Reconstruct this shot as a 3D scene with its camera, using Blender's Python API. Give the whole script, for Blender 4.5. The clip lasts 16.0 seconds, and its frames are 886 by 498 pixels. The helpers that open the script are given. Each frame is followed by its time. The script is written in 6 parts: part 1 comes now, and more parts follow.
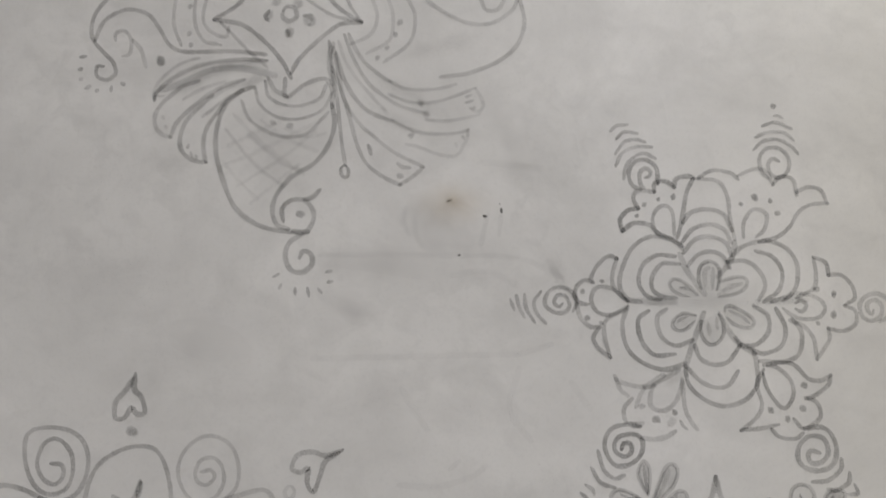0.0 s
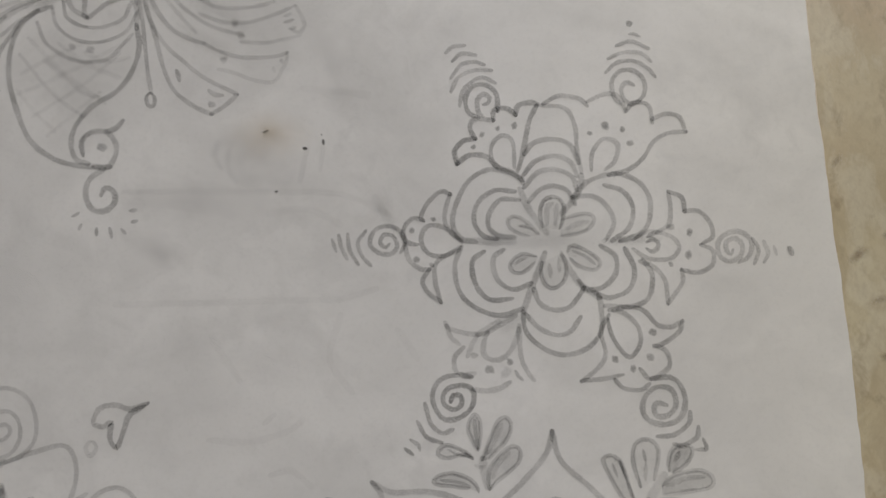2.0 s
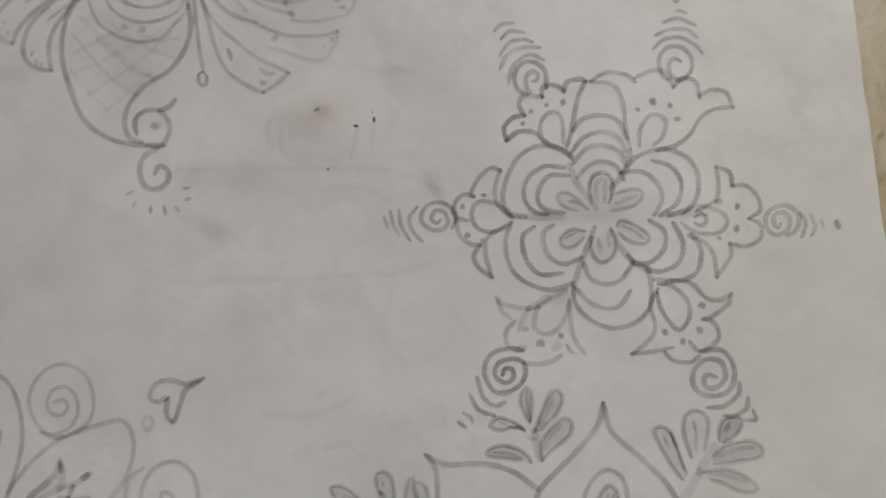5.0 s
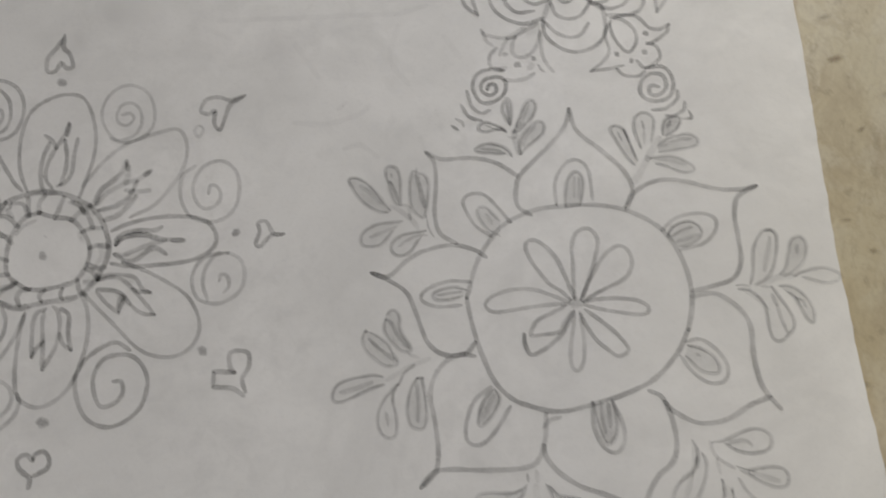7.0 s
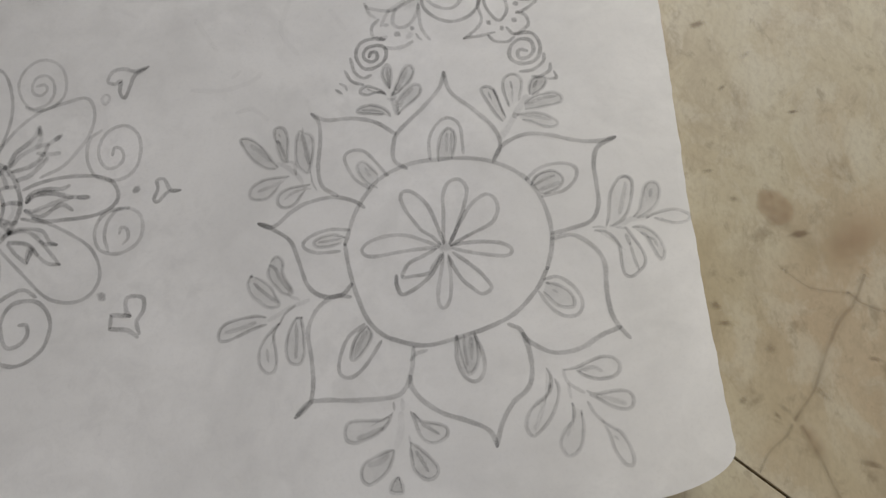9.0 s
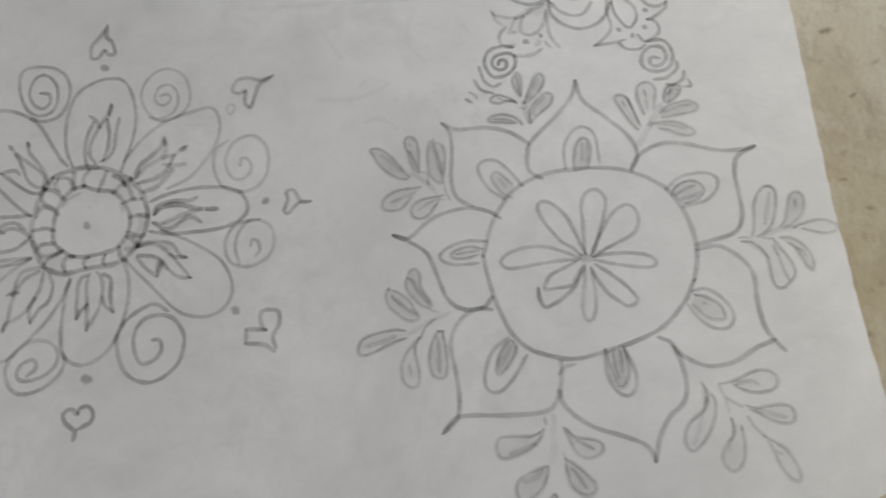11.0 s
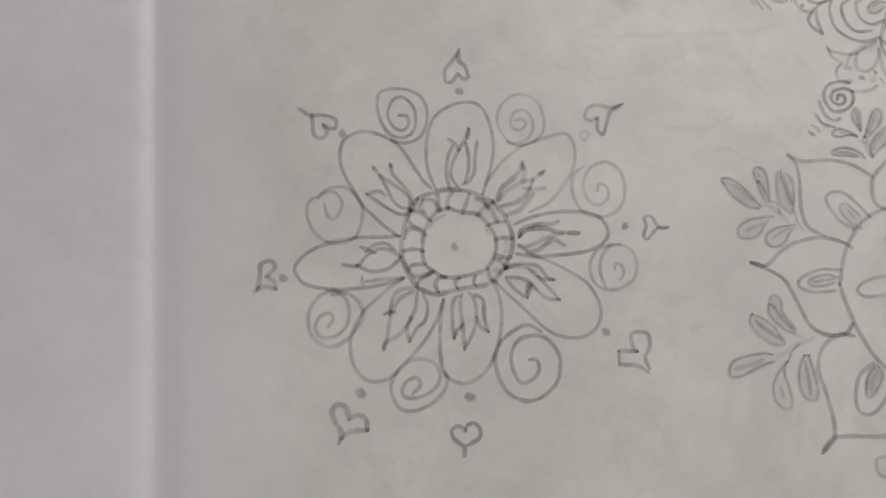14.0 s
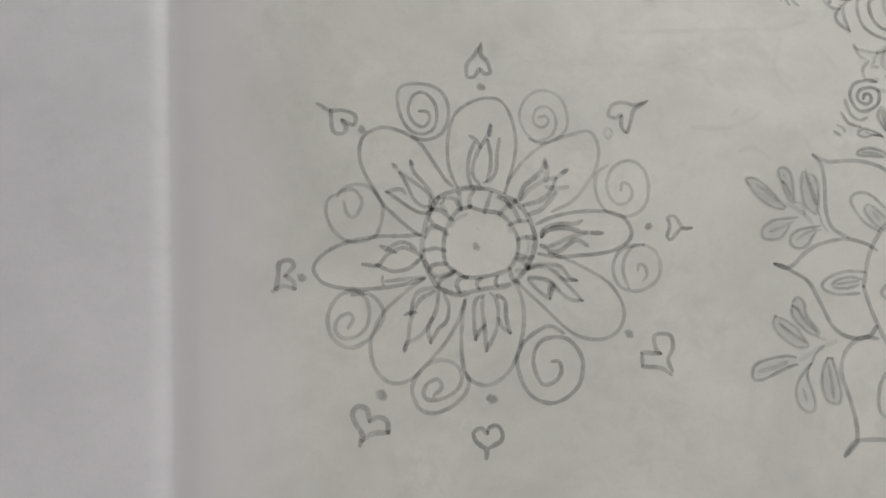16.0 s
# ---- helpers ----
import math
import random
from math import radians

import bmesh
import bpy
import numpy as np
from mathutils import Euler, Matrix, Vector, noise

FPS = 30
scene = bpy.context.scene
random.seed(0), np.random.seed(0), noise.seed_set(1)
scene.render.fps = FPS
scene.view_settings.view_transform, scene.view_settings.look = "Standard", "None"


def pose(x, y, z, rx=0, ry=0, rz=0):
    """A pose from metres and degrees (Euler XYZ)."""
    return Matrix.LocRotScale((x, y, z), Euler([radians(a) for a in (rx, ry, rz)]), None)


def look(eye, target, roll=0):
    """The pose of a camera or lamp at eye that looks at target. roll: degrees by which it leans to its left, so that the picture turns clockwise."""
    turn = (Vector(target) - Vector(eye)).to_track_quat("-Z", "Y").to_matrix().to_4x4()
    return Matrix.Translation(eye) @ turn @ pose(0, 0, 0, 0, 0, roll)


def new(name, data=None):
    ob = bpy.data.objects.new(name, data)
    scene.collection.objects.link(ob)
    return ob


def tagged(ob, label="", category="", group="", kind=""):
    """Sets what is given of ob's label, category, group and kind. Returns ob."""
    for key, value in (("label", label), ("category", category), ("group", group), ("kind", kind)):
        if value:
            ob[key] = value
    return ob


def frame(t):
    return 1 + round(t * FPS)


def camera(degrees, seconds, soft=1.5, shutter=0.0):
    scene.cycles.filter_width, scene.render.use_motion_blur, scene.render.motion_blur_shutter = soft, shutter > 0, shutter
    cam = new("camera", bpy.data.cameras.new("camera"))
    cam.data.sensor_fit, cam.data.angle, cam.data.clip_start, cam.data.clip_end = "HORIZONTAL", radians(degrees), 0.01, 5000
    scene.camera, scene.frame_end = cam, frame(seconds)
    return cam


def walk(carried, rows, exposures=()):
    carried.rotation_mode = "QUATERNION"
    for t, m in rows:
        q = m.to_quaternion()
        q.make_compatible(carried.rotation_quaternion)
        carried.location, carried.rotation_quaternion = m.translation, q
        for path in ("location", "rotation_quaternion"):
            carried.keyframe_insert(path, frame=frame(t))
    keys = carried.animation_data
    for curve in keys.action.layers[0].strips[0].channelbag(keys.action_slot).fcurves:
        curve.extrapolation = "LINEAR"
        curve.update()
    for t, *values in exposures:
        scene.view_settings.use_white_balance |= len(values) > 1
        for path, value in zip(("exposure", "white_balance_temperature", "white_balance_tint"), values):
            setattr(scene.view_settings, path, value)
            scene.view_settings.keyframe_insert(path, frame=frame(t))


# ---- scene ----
cam = camera(67.0, 16.0, soft=1.25, shutter=0.35)
ROWS = [
    (0.0, 0.05606, 0.04897, 0.12035, 6.525, -0.288, -2.643),
    (0.5, 0.05714, 0.04407, 0.11662, 5.772, -0.514, -2.816),
    (1.0, 0.06146, 0.04603, 0.11501, 5.056, -0.726, -3.030),
    (1.5, 0.07659, 0.04436, 0.11241, 4.509, -0.456, -3.029),
    (2.0, 0.08642, 0.04365, 0.10941, 3.743, 0.526, -2.875),
    (2.5, 0.08988, 0.04430, 0.10879, 3.402, 0.798, -2.895),
    (3.0, 0.09062, 0.04465, 0.10819, 3.210, 0.786, -2.893),
    (3.2, 0.09046, 0.04481, 0.10786, 3.147, 0.798, -2.895),
    (5.3, 0.07114, 0.03848, 0.11203, 3.509, 0.409, -3.218),
    (5.5, 0.06326, 0.02800, 0.11783, 3.820, -0.257, -3.158),
    (6.0, 0.05937, 0.00589, 0.12392, 5.654, -0.348, -3.471),
    (6.5, 0.06069, -0.00653, 0.12888, 6.326, -0.780, -3.740),
    (7.0, 0.07384, -0.02048, 0.12920, 7.627, -0.022, -3.971),
    (7.5, 0.08758, -0.03152, 0.13226, 9.056, 0.673, -4.204),
    (8.0, 0.09627, -0.03324, 0.13302, 9.804, 0.832, -4.349),
    (8.2, 0.09848, -0.03495, 0.13338, 10.056, 1.128, -4.371),
    (10.3, 0.09978, -0.04196, 0.13808, 11.329, 1.746, -4.774),
    (10.5, 0.09378, -0.04084, 0.13769, 11.611, 1.829, -4.692),
    (11.0, 0.07174, -0.03501, 0.13473, 10.369, 1.189, -4.867),
    (11.5, 0.04082, -0.02886, 0.13876, 9.920, 0.009, -5.001),
    (12.0, 0.01469, -0.02433, 0.13968, 10.095, 0.011, -4.867),
    (12.5, 0.00018, -0.02093, 0.14080, 9.513, -0.245, -4.603),
    (13.0, -0.00295, -0.02033, 0.14110, 9.656, -0.491, -4.385),
    (13.5, -0.00569, -0.02119, 0.14182, 9.447, -0.923, -4.258),
    (14.0, -0.00679, -0.02183, 0.14138, 9.089, -1.216, -4.149),
    (14.5, -0.00852, -0.02162, 0.14075, 8.718, -1.580, -4.174),
    (15.0, -0.00895, -0.02160, 0.13977, 8.229, -1.649, -3.991),
    (15.5, -0.00954, -0.02188, 0.13913, 8.078, -1.746, -3.964),
    (16.0, -0.01272, -0.01771, 0.13940, 7.621, -2.050, -3.899),
]
LIGHTNESS = [(0.0, 0.0, 6500, 12), (2.0, -0.12, 6540, 12), (3.2, -0.12, 6540, 12), (5.3, -0.11, 6530, 11), (6.5, -0.04, 6520, 11), (8.2, -0.03, 6520, 12), (10.3, -0.03, 6270, 12), (11.0, 0.0, 6270, 11), (11.5, 0.03, 6350, 11), (12.2, 0.0, 6550, 11), (16.0, 0.0, 6640, 8)]
walk(cam, [(t, pose(x, y, z, rx, ry, rz)) for t, x, y, z, rx, ry, rz in ROWS], LIGHTNESS)

# ---- light: daylight from one window, a white room round it ----
world = bpy.data.worlds.new("sky")
scene.world = world
world.use_nodes = True
sky = world.node_tree.nodes.new("ShaderNodeTexSky")
sky.sky_type, sky.sun_disc, sky.sun_elevation, sky.sun_rotation = "NISHITA", False, radians(40), radians(30)
world.node_tree.links.new(sky.outputs[0], world.node_tree.nodes["Background"].inputs[0])
world.node_tree.nodes["Background"].inputs[1].default_value = 0.1

window_light = new("window_light", bpy.data.lights.new("window_light", "AREA"))
window_light.data.shape, window_light.data.size, window_light.data.size_y = "RECTANGLE", 0.96, 0.9
window_light.data.energy, window_light.data.color = 12.7, (1.0, 0.985, 0.94)
window_light.matrix_world = look((0.61, 0.62, 0.87), (0.61, 0.0, 0.87))


# ---- materials ----
def material(name):
    m = bpy.data.materials.new(name)
    m.use_nodes = True
    nt = m.node_tree
    return m, nt, nt.nodes["Principled BSDF"]


def node(nt, kind, **values):
    n = nt.nodes.new(kind)
    for key, v in values.items():
        n.inputs[key.replace("_", " ")].default_value = v
    return n


def place(nt, scale=(1, 1, 1), turn=0.0):
    """World position, stretched, so that patterns have real-world size."""
    g = nt.nodes.new("ShaderNodeNewGeometry")
    mp = nt.nodes.new("ShaderNodeMapping")
    mp.inputs["Scale"].default_value, mp.inputs["Rotation"].default_value = scale, (0, 0, radians(turn))
    nt.links.new(g.outputs["Position"], mp.inputs[0])
    return mp.outputs[0]


def noise_of(nt, where, scale, detail=3.0, rough=0.55, distort=0.0):
    n = node(nt, "ShaderNodeTexNoise", Scale=scale, Detail=detail, Roughness=rough, Distortion=distort)
    nt.links.new(where, n.inputs["Vector"])
    return n.outputs[0]


def ramp(nt, fac, *stops):
    r = nt.nodes.new("ShaderNodeValToRGB")
    while len(r.color_ramp.elements) < len(stops):
        r.color_ramp.elements.new(0.5)
    for e, (p, c) in zip(r.color_ramp.elements, stops):
        e.position, e.color = p, (*c, 1) if len(c) == 3 else c
    nt.links.new(fac, r.inputs[0])
    return r.outputs[0]


def mix(nt, fac, a, b, mode="MIX"):
    m = nt.nodes.new("ShaderNodeMix")
    m.data_type, m.blend_type = "RGBA", mode
    for socket, v in ((m.inputs[0], fac), (m.inputs[6], a), (m.inputs[7], b)):
        if isinstance(v, (int, float)):
            socket.default_value = v
        elif isinstance(v, tuple):
            socket.default_value = (*v, 1)
        else:
            nt.links.new(v, socket)
    return m.outputs[2]


def math_of(nt, op, a, b):
    m = nt.nodes.new("ShaderNodeMath")
    m.operation = op
    for socket, v in zip(m.inputs, (a, b)):
        if isinstance(v, (int, float)):
            socket.default_value = v
        else:
            nt.links.new(v, socket)
    return m.outputs[0]


def bump(nt, bsdf, height, strength, distance):
    b = node(nt, "ShaderNodeBump", Strength=strength, Distance=distance)
    nt.links.new(height, b.inputs["Height"])
    nt.links.new(b.outputs[0], bsdf.inputs["Normal"])


def grey(v):
    return (v, v, v)


def paper_material(name, tint, dirt, cool_light=None):
    m, nt, p = material(name)
    flat = place(nt)
    clouds = noise_of(nt, flat, 26, 5, 0.62, 0.6)
    smears = noise_of(nt, place(nt, (95, 120, 95), 8), 1.0, 3, 0.55, 0.5)
    specks = noise_of(nt, flat, 1500, 2, 0.6)
    # painted light: cool tint at the gutter, warm towards the fore edge
    if cool_light:
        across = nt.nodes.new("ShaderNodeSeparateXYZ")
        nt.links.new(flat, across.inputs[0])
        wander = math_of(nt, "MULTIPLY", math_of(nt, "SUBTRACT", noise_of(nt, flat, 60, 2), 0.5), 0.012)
        cool_light_fade = math_of(nt, "DIVIDE", math_of(nt, "ADD", math_of(nt, "ADD", across.outputs[0], wander), 0.0603), 0.03)
    base = mix(nt, ramp(nt, clouds, (0.36, grey(0)), (0.72, grey(1))), tint, tuple(c * (1 - 0.16 * dirt) for c in tint))
    base = mix(nt, ramp(nt, smears, (0.46, grey(0)), (0.72, grey(0.5 * dirt))), base, tuple(c * 0.80 for c in tint))
    blots = math_of(nt, "MULTIPLY", ramp(nt, noise_of(nt, flat, 240, 3, 0.6, 0.4), (0.5, grey(0)), (0.68, grey(1))), ramp(nt, noise_of(nt, place(nt, (34, 40, 34), 20), 1.0, 2), (0.44, grey(0)), (0.62, grey(0.3 * dirt))))
    base = mix(nt, blots, base, tuple(c * 0.74 for c in tint))
    base = mix(nt, ramp(nt, specks, (0.3, grey(0.08)), (0.5, grey(0))), base, tuple(c * 0.6 for c in tint))
    if cool_light:
        base = mix(nt, ramp(nt, cool_light_fade, (0.05, grey(0)), (0.9, grey(1))), cool_light, base)
        # warm light of the fore edge, multiplied into the paper colour
        warm_light_fade = math_of(nt, "DIVIDE", math_of(nt, "SUBTRACT", math_of(nt, "ADD", across.outputs[0], wander), 0.09), 0.055)
        base = mix(nt, ramp(nt, warm_light_fade, (0.1, grey(0)), (1.0, grey(1))), base, (0.97, 0.955, 0.90), "MULTIPLY")
    nt.links.new(base, p.inputs["Base Color"])
    p.inputs["Roughness"].default_value = 0.46
    p.inputs["Specular IOR Level"].default_value = 0.68
    crease = noise_of(nt, place(nt, (62, 72, 62), -12), 1.0, 3.0, 0.5, 0.2)
    rumple = ramp(nt, noise_of(nt, place(nt, (95, 80, 95), 35), 1.0, 2.0, 0.5, 0.8), (0.38, grey(0)), (0.5, grey(1)), (0.64, grey(0.1)))
    where = ramp(nt, noise_of(nt, place(nt, (30, 30, 30), 70), 1.0, 2.0, 0.5), (0.45, grey(0)), (0.62, grey(0.05)))
    bump(nt, p, math_of(nt, "ADD", crease, math_of(nt, "MULTIPLY", rumple, where)), 0.36, 0.0011)
    return m


# the last colour is the cool light painted in by the gutter
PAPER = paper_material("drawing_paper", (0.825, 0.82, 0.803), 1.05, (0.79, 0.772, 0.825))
# blank, less soiled paper with the cool daylight put into its lavender tint
PAPER_COOL_LIT = paper_material("cool_lit_blank_paper", (0.82, 0.805, 0.872), 0.5)


def mark_material(name, colour, strength, grain=1.0):
    """A dry mark on paper: its cover follows the pressure, fades at the stroke's rims and breaks up on the paper's tooth."""
    m, nt, p = material(name)
    uv = nt.nodes.new("ShaderNodeUVMap")
    uv.uv_map = "stroke"
    split = nt.nodes.new("ShaderNodeSeparateXYZ")
    nt.links.new(uv.outputs[0], split.inputs[0])
    rim = math_of(nt, "SUBTRACT", 1.0, math_of(nt, "ABSOLUTE", math_of(nt, "SUBTRACT", math_of(nt, "MULTIPLY", split.outputs[1], 2.0), 1.0), 0.0))
    ragged = math_of(nt, "MULTIPLY", math_of(nt, "SUBTRACT", noise_of(nt, place(nt), 2600, 2, 0.6), 0.5), 0.7)
    rim = ramp(nt, math_of(nt, "ADD", rim, math_of(nt, "MULTIPLY", ragged, math_of(nt, "SUBTRACT", 1.0, rim))), (0.1, grey(0)), (0.45, grey(1)))
    tone = nt.nodes.new("ShaderNodeAttribute")
    tone.attribute_name = "pressure"
    tooth = ramp(nt, noise_of(nt, place(nt), 4200, 2, 0.65), (0.32, grey(1 - 0.52 * grain)), (0.58, grey(1)))
    patch = ramp(nt, noise_of(nt, place(nt), 380, 2, 0.5), (0.3, grey(0.62)), (0.65, grey(1)))
    cover = math_of(nt, "MULTIPLY", math_of(nt, "MULTIPLY", rim, tone.outputs["Fac"]), math_of(nt, "MULTIPLY", tooth, patch))
    nt.links.new(math_of(nt, "MINIMUM", math_of(nt, "MULTIPLY", cover, strength), 0.62), p.inputs["Alpha"])
    p.inputs["Base Color"].default_value = (*colour, 1)
    p.inputs["Roughness"].default_value = 0.5
    return m


GRAPHITE = mark_material("graphite", (0.095, 0.095, 0.093), 0.76)
BROWN_MARK = mark_material("brown_stain", (0.25, 0.16, 0.085), 1.0)
RED_STAIN = mark_material("dried_stain", (0.40, 0.22, 0.10), 1.0, grain=0.0)
TEA = mark_material("tea_stain", (0.58, 0.40, 0.15), 1.0, grain=0.0)
INK = mark_material("dark_speck", (0.045, 0.035, 0.028), 1.1)

AGED, nt, p = material("aged_paper_edge")
layers = noise_of(nt, place(nt, (60, 60, 4000)), 1.0, 3, 0.6)
nt.links.new(ramp(nt, layers, (0.3, (0.46, 0.36, 0.24)), (0.7, (0.70, 0.62, 0.50))), p.inputs["Base Color"])
p.inputs["Roughness"].default_value = 0.85

MARBLE, nt, p = material("beige_marble")
where = place(nt)
broad = noise_of(nt, where, 26, 5, 0.62, 0.5)
fine = noise_of(nt, place(nt, (230, 150, 230), 32), 1.0, 4, 0.62, 0.3)
grain = noise_of(nt, place(nt, (900, 620, 900), 32), 1.0, 3, 0.6)
blots = noise_of(nt, place(nt, (105, 62, 105), 36), 1.0, 5, 0.65, 0.5)
veins = noise_of(nt, place(nt, (92, 62, 92), 38), 1.0, 5, 0.62, 0.4)
rust = noise_of(nt, where, 15, 3, 0.5, 0.3)
tone = ramp(nt, broad, (0.34, (0.46, 0.385, 0.235)), (0.5, (0.55, 0.48, 0.315)), (0.66, (0.625, 0.575, 0.41)))
tone = mix(nt, ramp(nt, rust, (0.48, grey(0)), (0.66, grey(0.55))), tone, (0.52, 0.385, 0.245))
tone = mix(nt, ramp(nt, blots, (0.5, grey(0)), (0.66, grey(0.65))), tone, (0.40, 0.325, 0.205))
tone = mix(nt, ramp(nt, veins, (0.5, grey(0)), (0.58, grey(0.35)), (0.74, grey(0.65))), tone, (0.67, 0.63, 0.485))
tone = mix(nt, ramp(nt, fine, (0.56, grey(0)), (0.70, grey(0.6))), tone, (0.30, 0.235, 0.145))
tone = mix(nt, ramp(nt, grain, (0.35, grey(0.25)), (0.55, grey(0))), tone, (0.38, 0.31, 0.2))
nt.links.new(tone, p.inputs["Base Color"])
p.inputs["Roughness"].default_value = 0.42
bump(nt, p, fine, 0.15, 0.0006)

GROUT, nt, p = material("dark_grout")
nt.links.new(ramp(nt, noise_of(nt, place(nt), 300), (0.3, (0.16, 0.115, 0.07)), (0.7, (0.26, 0.20, 0.13))), p.inputs["Base Color"])
p.inputs["Roughness"].default_value = 0.9

PLASTER, nt, p = material("white_plaster")
nt.links.new(ramp(nt, noise_of(nt, place(nt), 3, 5), (0.3, (0.715, 0.715, 0.745)), (0.7, (0.78, 0.78, 0.81))), p.inputs["Base Color"])
p.inputs["Roughness"].default_value = 0.85


# ---- building helpers ----
def finish(name, bm, mat, parent=None, label=""):
    me = bpy.data.meshes.new(name)
    bm.normal_update()
    bm.to_mesh(me)
    bm.free()
    me.materials.append(mat)
    ob = new(name, me)
    ob.parent = parent
    return tagged(ob, label=label)


def part(name, bm, mat, parent, label=""):
    return finish(name, bm, mat, parent, label)


def slab(x0, x1, y0, y1, z0, z1):
    bm = bmesh.new()
    bmesh.ops.create_cube(bm, size=1, matrix=Matrix.Translation(((x0 + x1) / 2, (y0 + y1) / 2, (z0 + z1) / 2)) @ Matrix.Diagonal((x1 - x0, y1 - y0, z1 - z0, 1)))
    return bm


# ---- room ----
ROOM = (-2.2, 2.0, -2.0, 0.6, 2.6)
x0, x1, y0, y1, top = ROOM
for name, box in (("wall_west", (x0 - 0.15, x0, y0, y1, 0, top)), ("wall_east", (x1, x1 + 0.15, y0, y1, 0, top)),
                  ("wall_south", (x0 - 0.15, x1 + 0.15, y0 - 0.15, y0, 0, top)), ("ceiling", (x0 - 0.15, x1 + 0.15, y0 - 0.15, y1 + 0.15, top, top + 0.15))):
    tagged(finish(name, slab(*box), PLASTER), "plain white plastered " + name.split("_")[0] + " of the room", name.split("_")[0], kind="structure")
wall = slab(x0 - 0.15, 0.11, y1, y1 + 0.15, 0, top)
for box in ((1.11, x1 + 0.15, y1, y1 + 0.15, 0, top), (0.11, 1.11, y1, y1 + 0.15, 0, 0.4), (0.11, 1.11, y1, y1 + 0.15, 1.34, top)):
    other = slab(*box)
    me = bpy.data.meshes.new("piece")
    other.to_mesh(me)
    other.free()
    wall.from_mesh(me)
    bpy.data.meshes.remove(me)
tagged(finish("wall_north", wall, PLASTER), "plain white plastered wall with a window opening", "wall", kind="structure")

# floor bed and marble tiles: the joints run askew to the book
floor = tagged(finish("floor", slab(x0 - 0.15, x1 + 0.15, y0 - 0.15, y1 + 0.15, -0.12, -0.0009), GROUT), "beige marble tiled floor with dark thin joints", "floor", kind="structure")
TILE, JOINT, ASKEW = 0.6, 0.00048, -41.5
CORNER = Vector((0.1516, -0.0612))
tile_bm = bmesh.new()
half = (TILE - JOINT) / 2
bmesh.ops.create_cube(tile_bm, size=1, matrix=Matrix.Diagonal((2 * half, 2 * half, 0.012, 1)))
bmesh.ops.bevel(tile_bm, geom=[e for e in tile_bm.edges if all(v.co.z > 0 for v in e.verts)], offset=0.00015, segments=1, affect="EDGES")
tile_mesh = bpy.data.meshes.new("tile")
tile_bm.to_mesh(tile_mesh)
tile_bm.free()
tile_mesh.materials.append(MARBLE)
turn = Matrix.Rotation(radians(ASKEW), 2)
for i in range(-6, 7):
    for j in range(-6, 7):
        c = CORNER + turn @ Vector(((i + 0.82) * TILE, (j + 0.5) * TILE))
        corners = [c + turn @ Vector((half * p, half * q)) for p in (-1, 1) for q in (-1, 1)]
        if all(x0 < p.x < x1 and y0 < p.y < y1 for p in corners):
            mesh = tile_mesh
        else:
            # tiles cut to the foot of the walls
            cut = bmesh.new()
            cut.from_mesh(tile_mesh)
            for at, out in ((Vector((x0, 0)), (-1, 0)), (Vector((x1, 0)), (1, 0)), (Vector((0, y0)), (0, -1)), (Vector((0, y1)), (0, 1))):
                co, no = turn.inverted() @ (at - c), turn.inverted() @ Vector(out)
                bmesh.ops.bisect_plane(cut, geom=cut.verts[:] + cut.edges[:] + cut.faces[:], plane_co=(co.x, co.y, 0), plane_no=(no.x, no.y, 0), clear_outer=True)
            if len(cut.faces) < 3:
                cut.free()
                continue
            mesh = bpy.data.meshes.new("tile")
            cut.to_mesh(mesh)
            cut.free()
            mesh.materials.append(MARBLE)
        tile = new("tile", mesh)
        tile.matrix_world = pose(c.x, c.y, -0.006, 0, 0, ASKEW)
        tile.parent = floor


# ---- the open book ----
SPINE, FOOT, HEAD, EDGE, ROUND = -0.0603, -0.0643, 0.232, 0.1474, (0.026, 0.0085)
LEAN_X, LEAN_Y = math.cos(radians(7.05)), math.sin(radians(7.05))


def page_z(x, y):
    """Height of the gently warped right-hand page above the floor."""
    x, y = x / 1.02, y / 1.02
    u, v = x * LEAN_X - y * LEAN_Y, x * LEAN_Y + y * LEAN_X
    u, v = 1.7 * math.tanh((u - 0.045) / 0.136), 1.4 * math.tanh((v - 0.02) / 0.112)
    z = 0.00248 * u * u - 0.003485 * u * v + 0.004221 * v * v + 0.0007 * u ** 3 - 0.004144 * u * u * v + 0.002896 * u * v * v - 0.002238 * v ** 3
    return 0.004 + 1.02 * z - (0.0007 - 0.004 * y) * math.exp(-(((x - SPINE / 1.02) / 0.0042) ** 2))


def page_edge(y):
    wave = 0.0003 * noise.noise(Vector((0.5, 70 * y, 2))) + 0.00024 * noise.noise(Vector((0.5, 330 * y, 7)))
    deep, reach = (0.0029, 0.052) if y < 0.022 else (0.0018, 0.042)
    return EDGE + wave - deep * (1 - math.exp(-(((y - 0.022) / reach) ** 2)))


def page_foot(x):
    """The foot edge, with the worn, rounded outer corner."""
    k = min(1.0, max(0.0, (x - (EDGE - 0.0028 - ROUND[0])) / ROUND[0]))
    return FOOT + ROUND[1] * (1 - math.sqrt(1 - k * k))


def page_point(s, t):
    """s from spine to fore edge, t from foot to head."""
    y = FOOT + (HEAD - FOOT) * t
    x = SPINE + (page_edge(y) - SPINE) * s
    y = page_foot(x) + (HEAD - page_foot(x)) * t
    return x, y


def shade_smooth(bm):
    for f in bm.faces:
        f.smooth = True


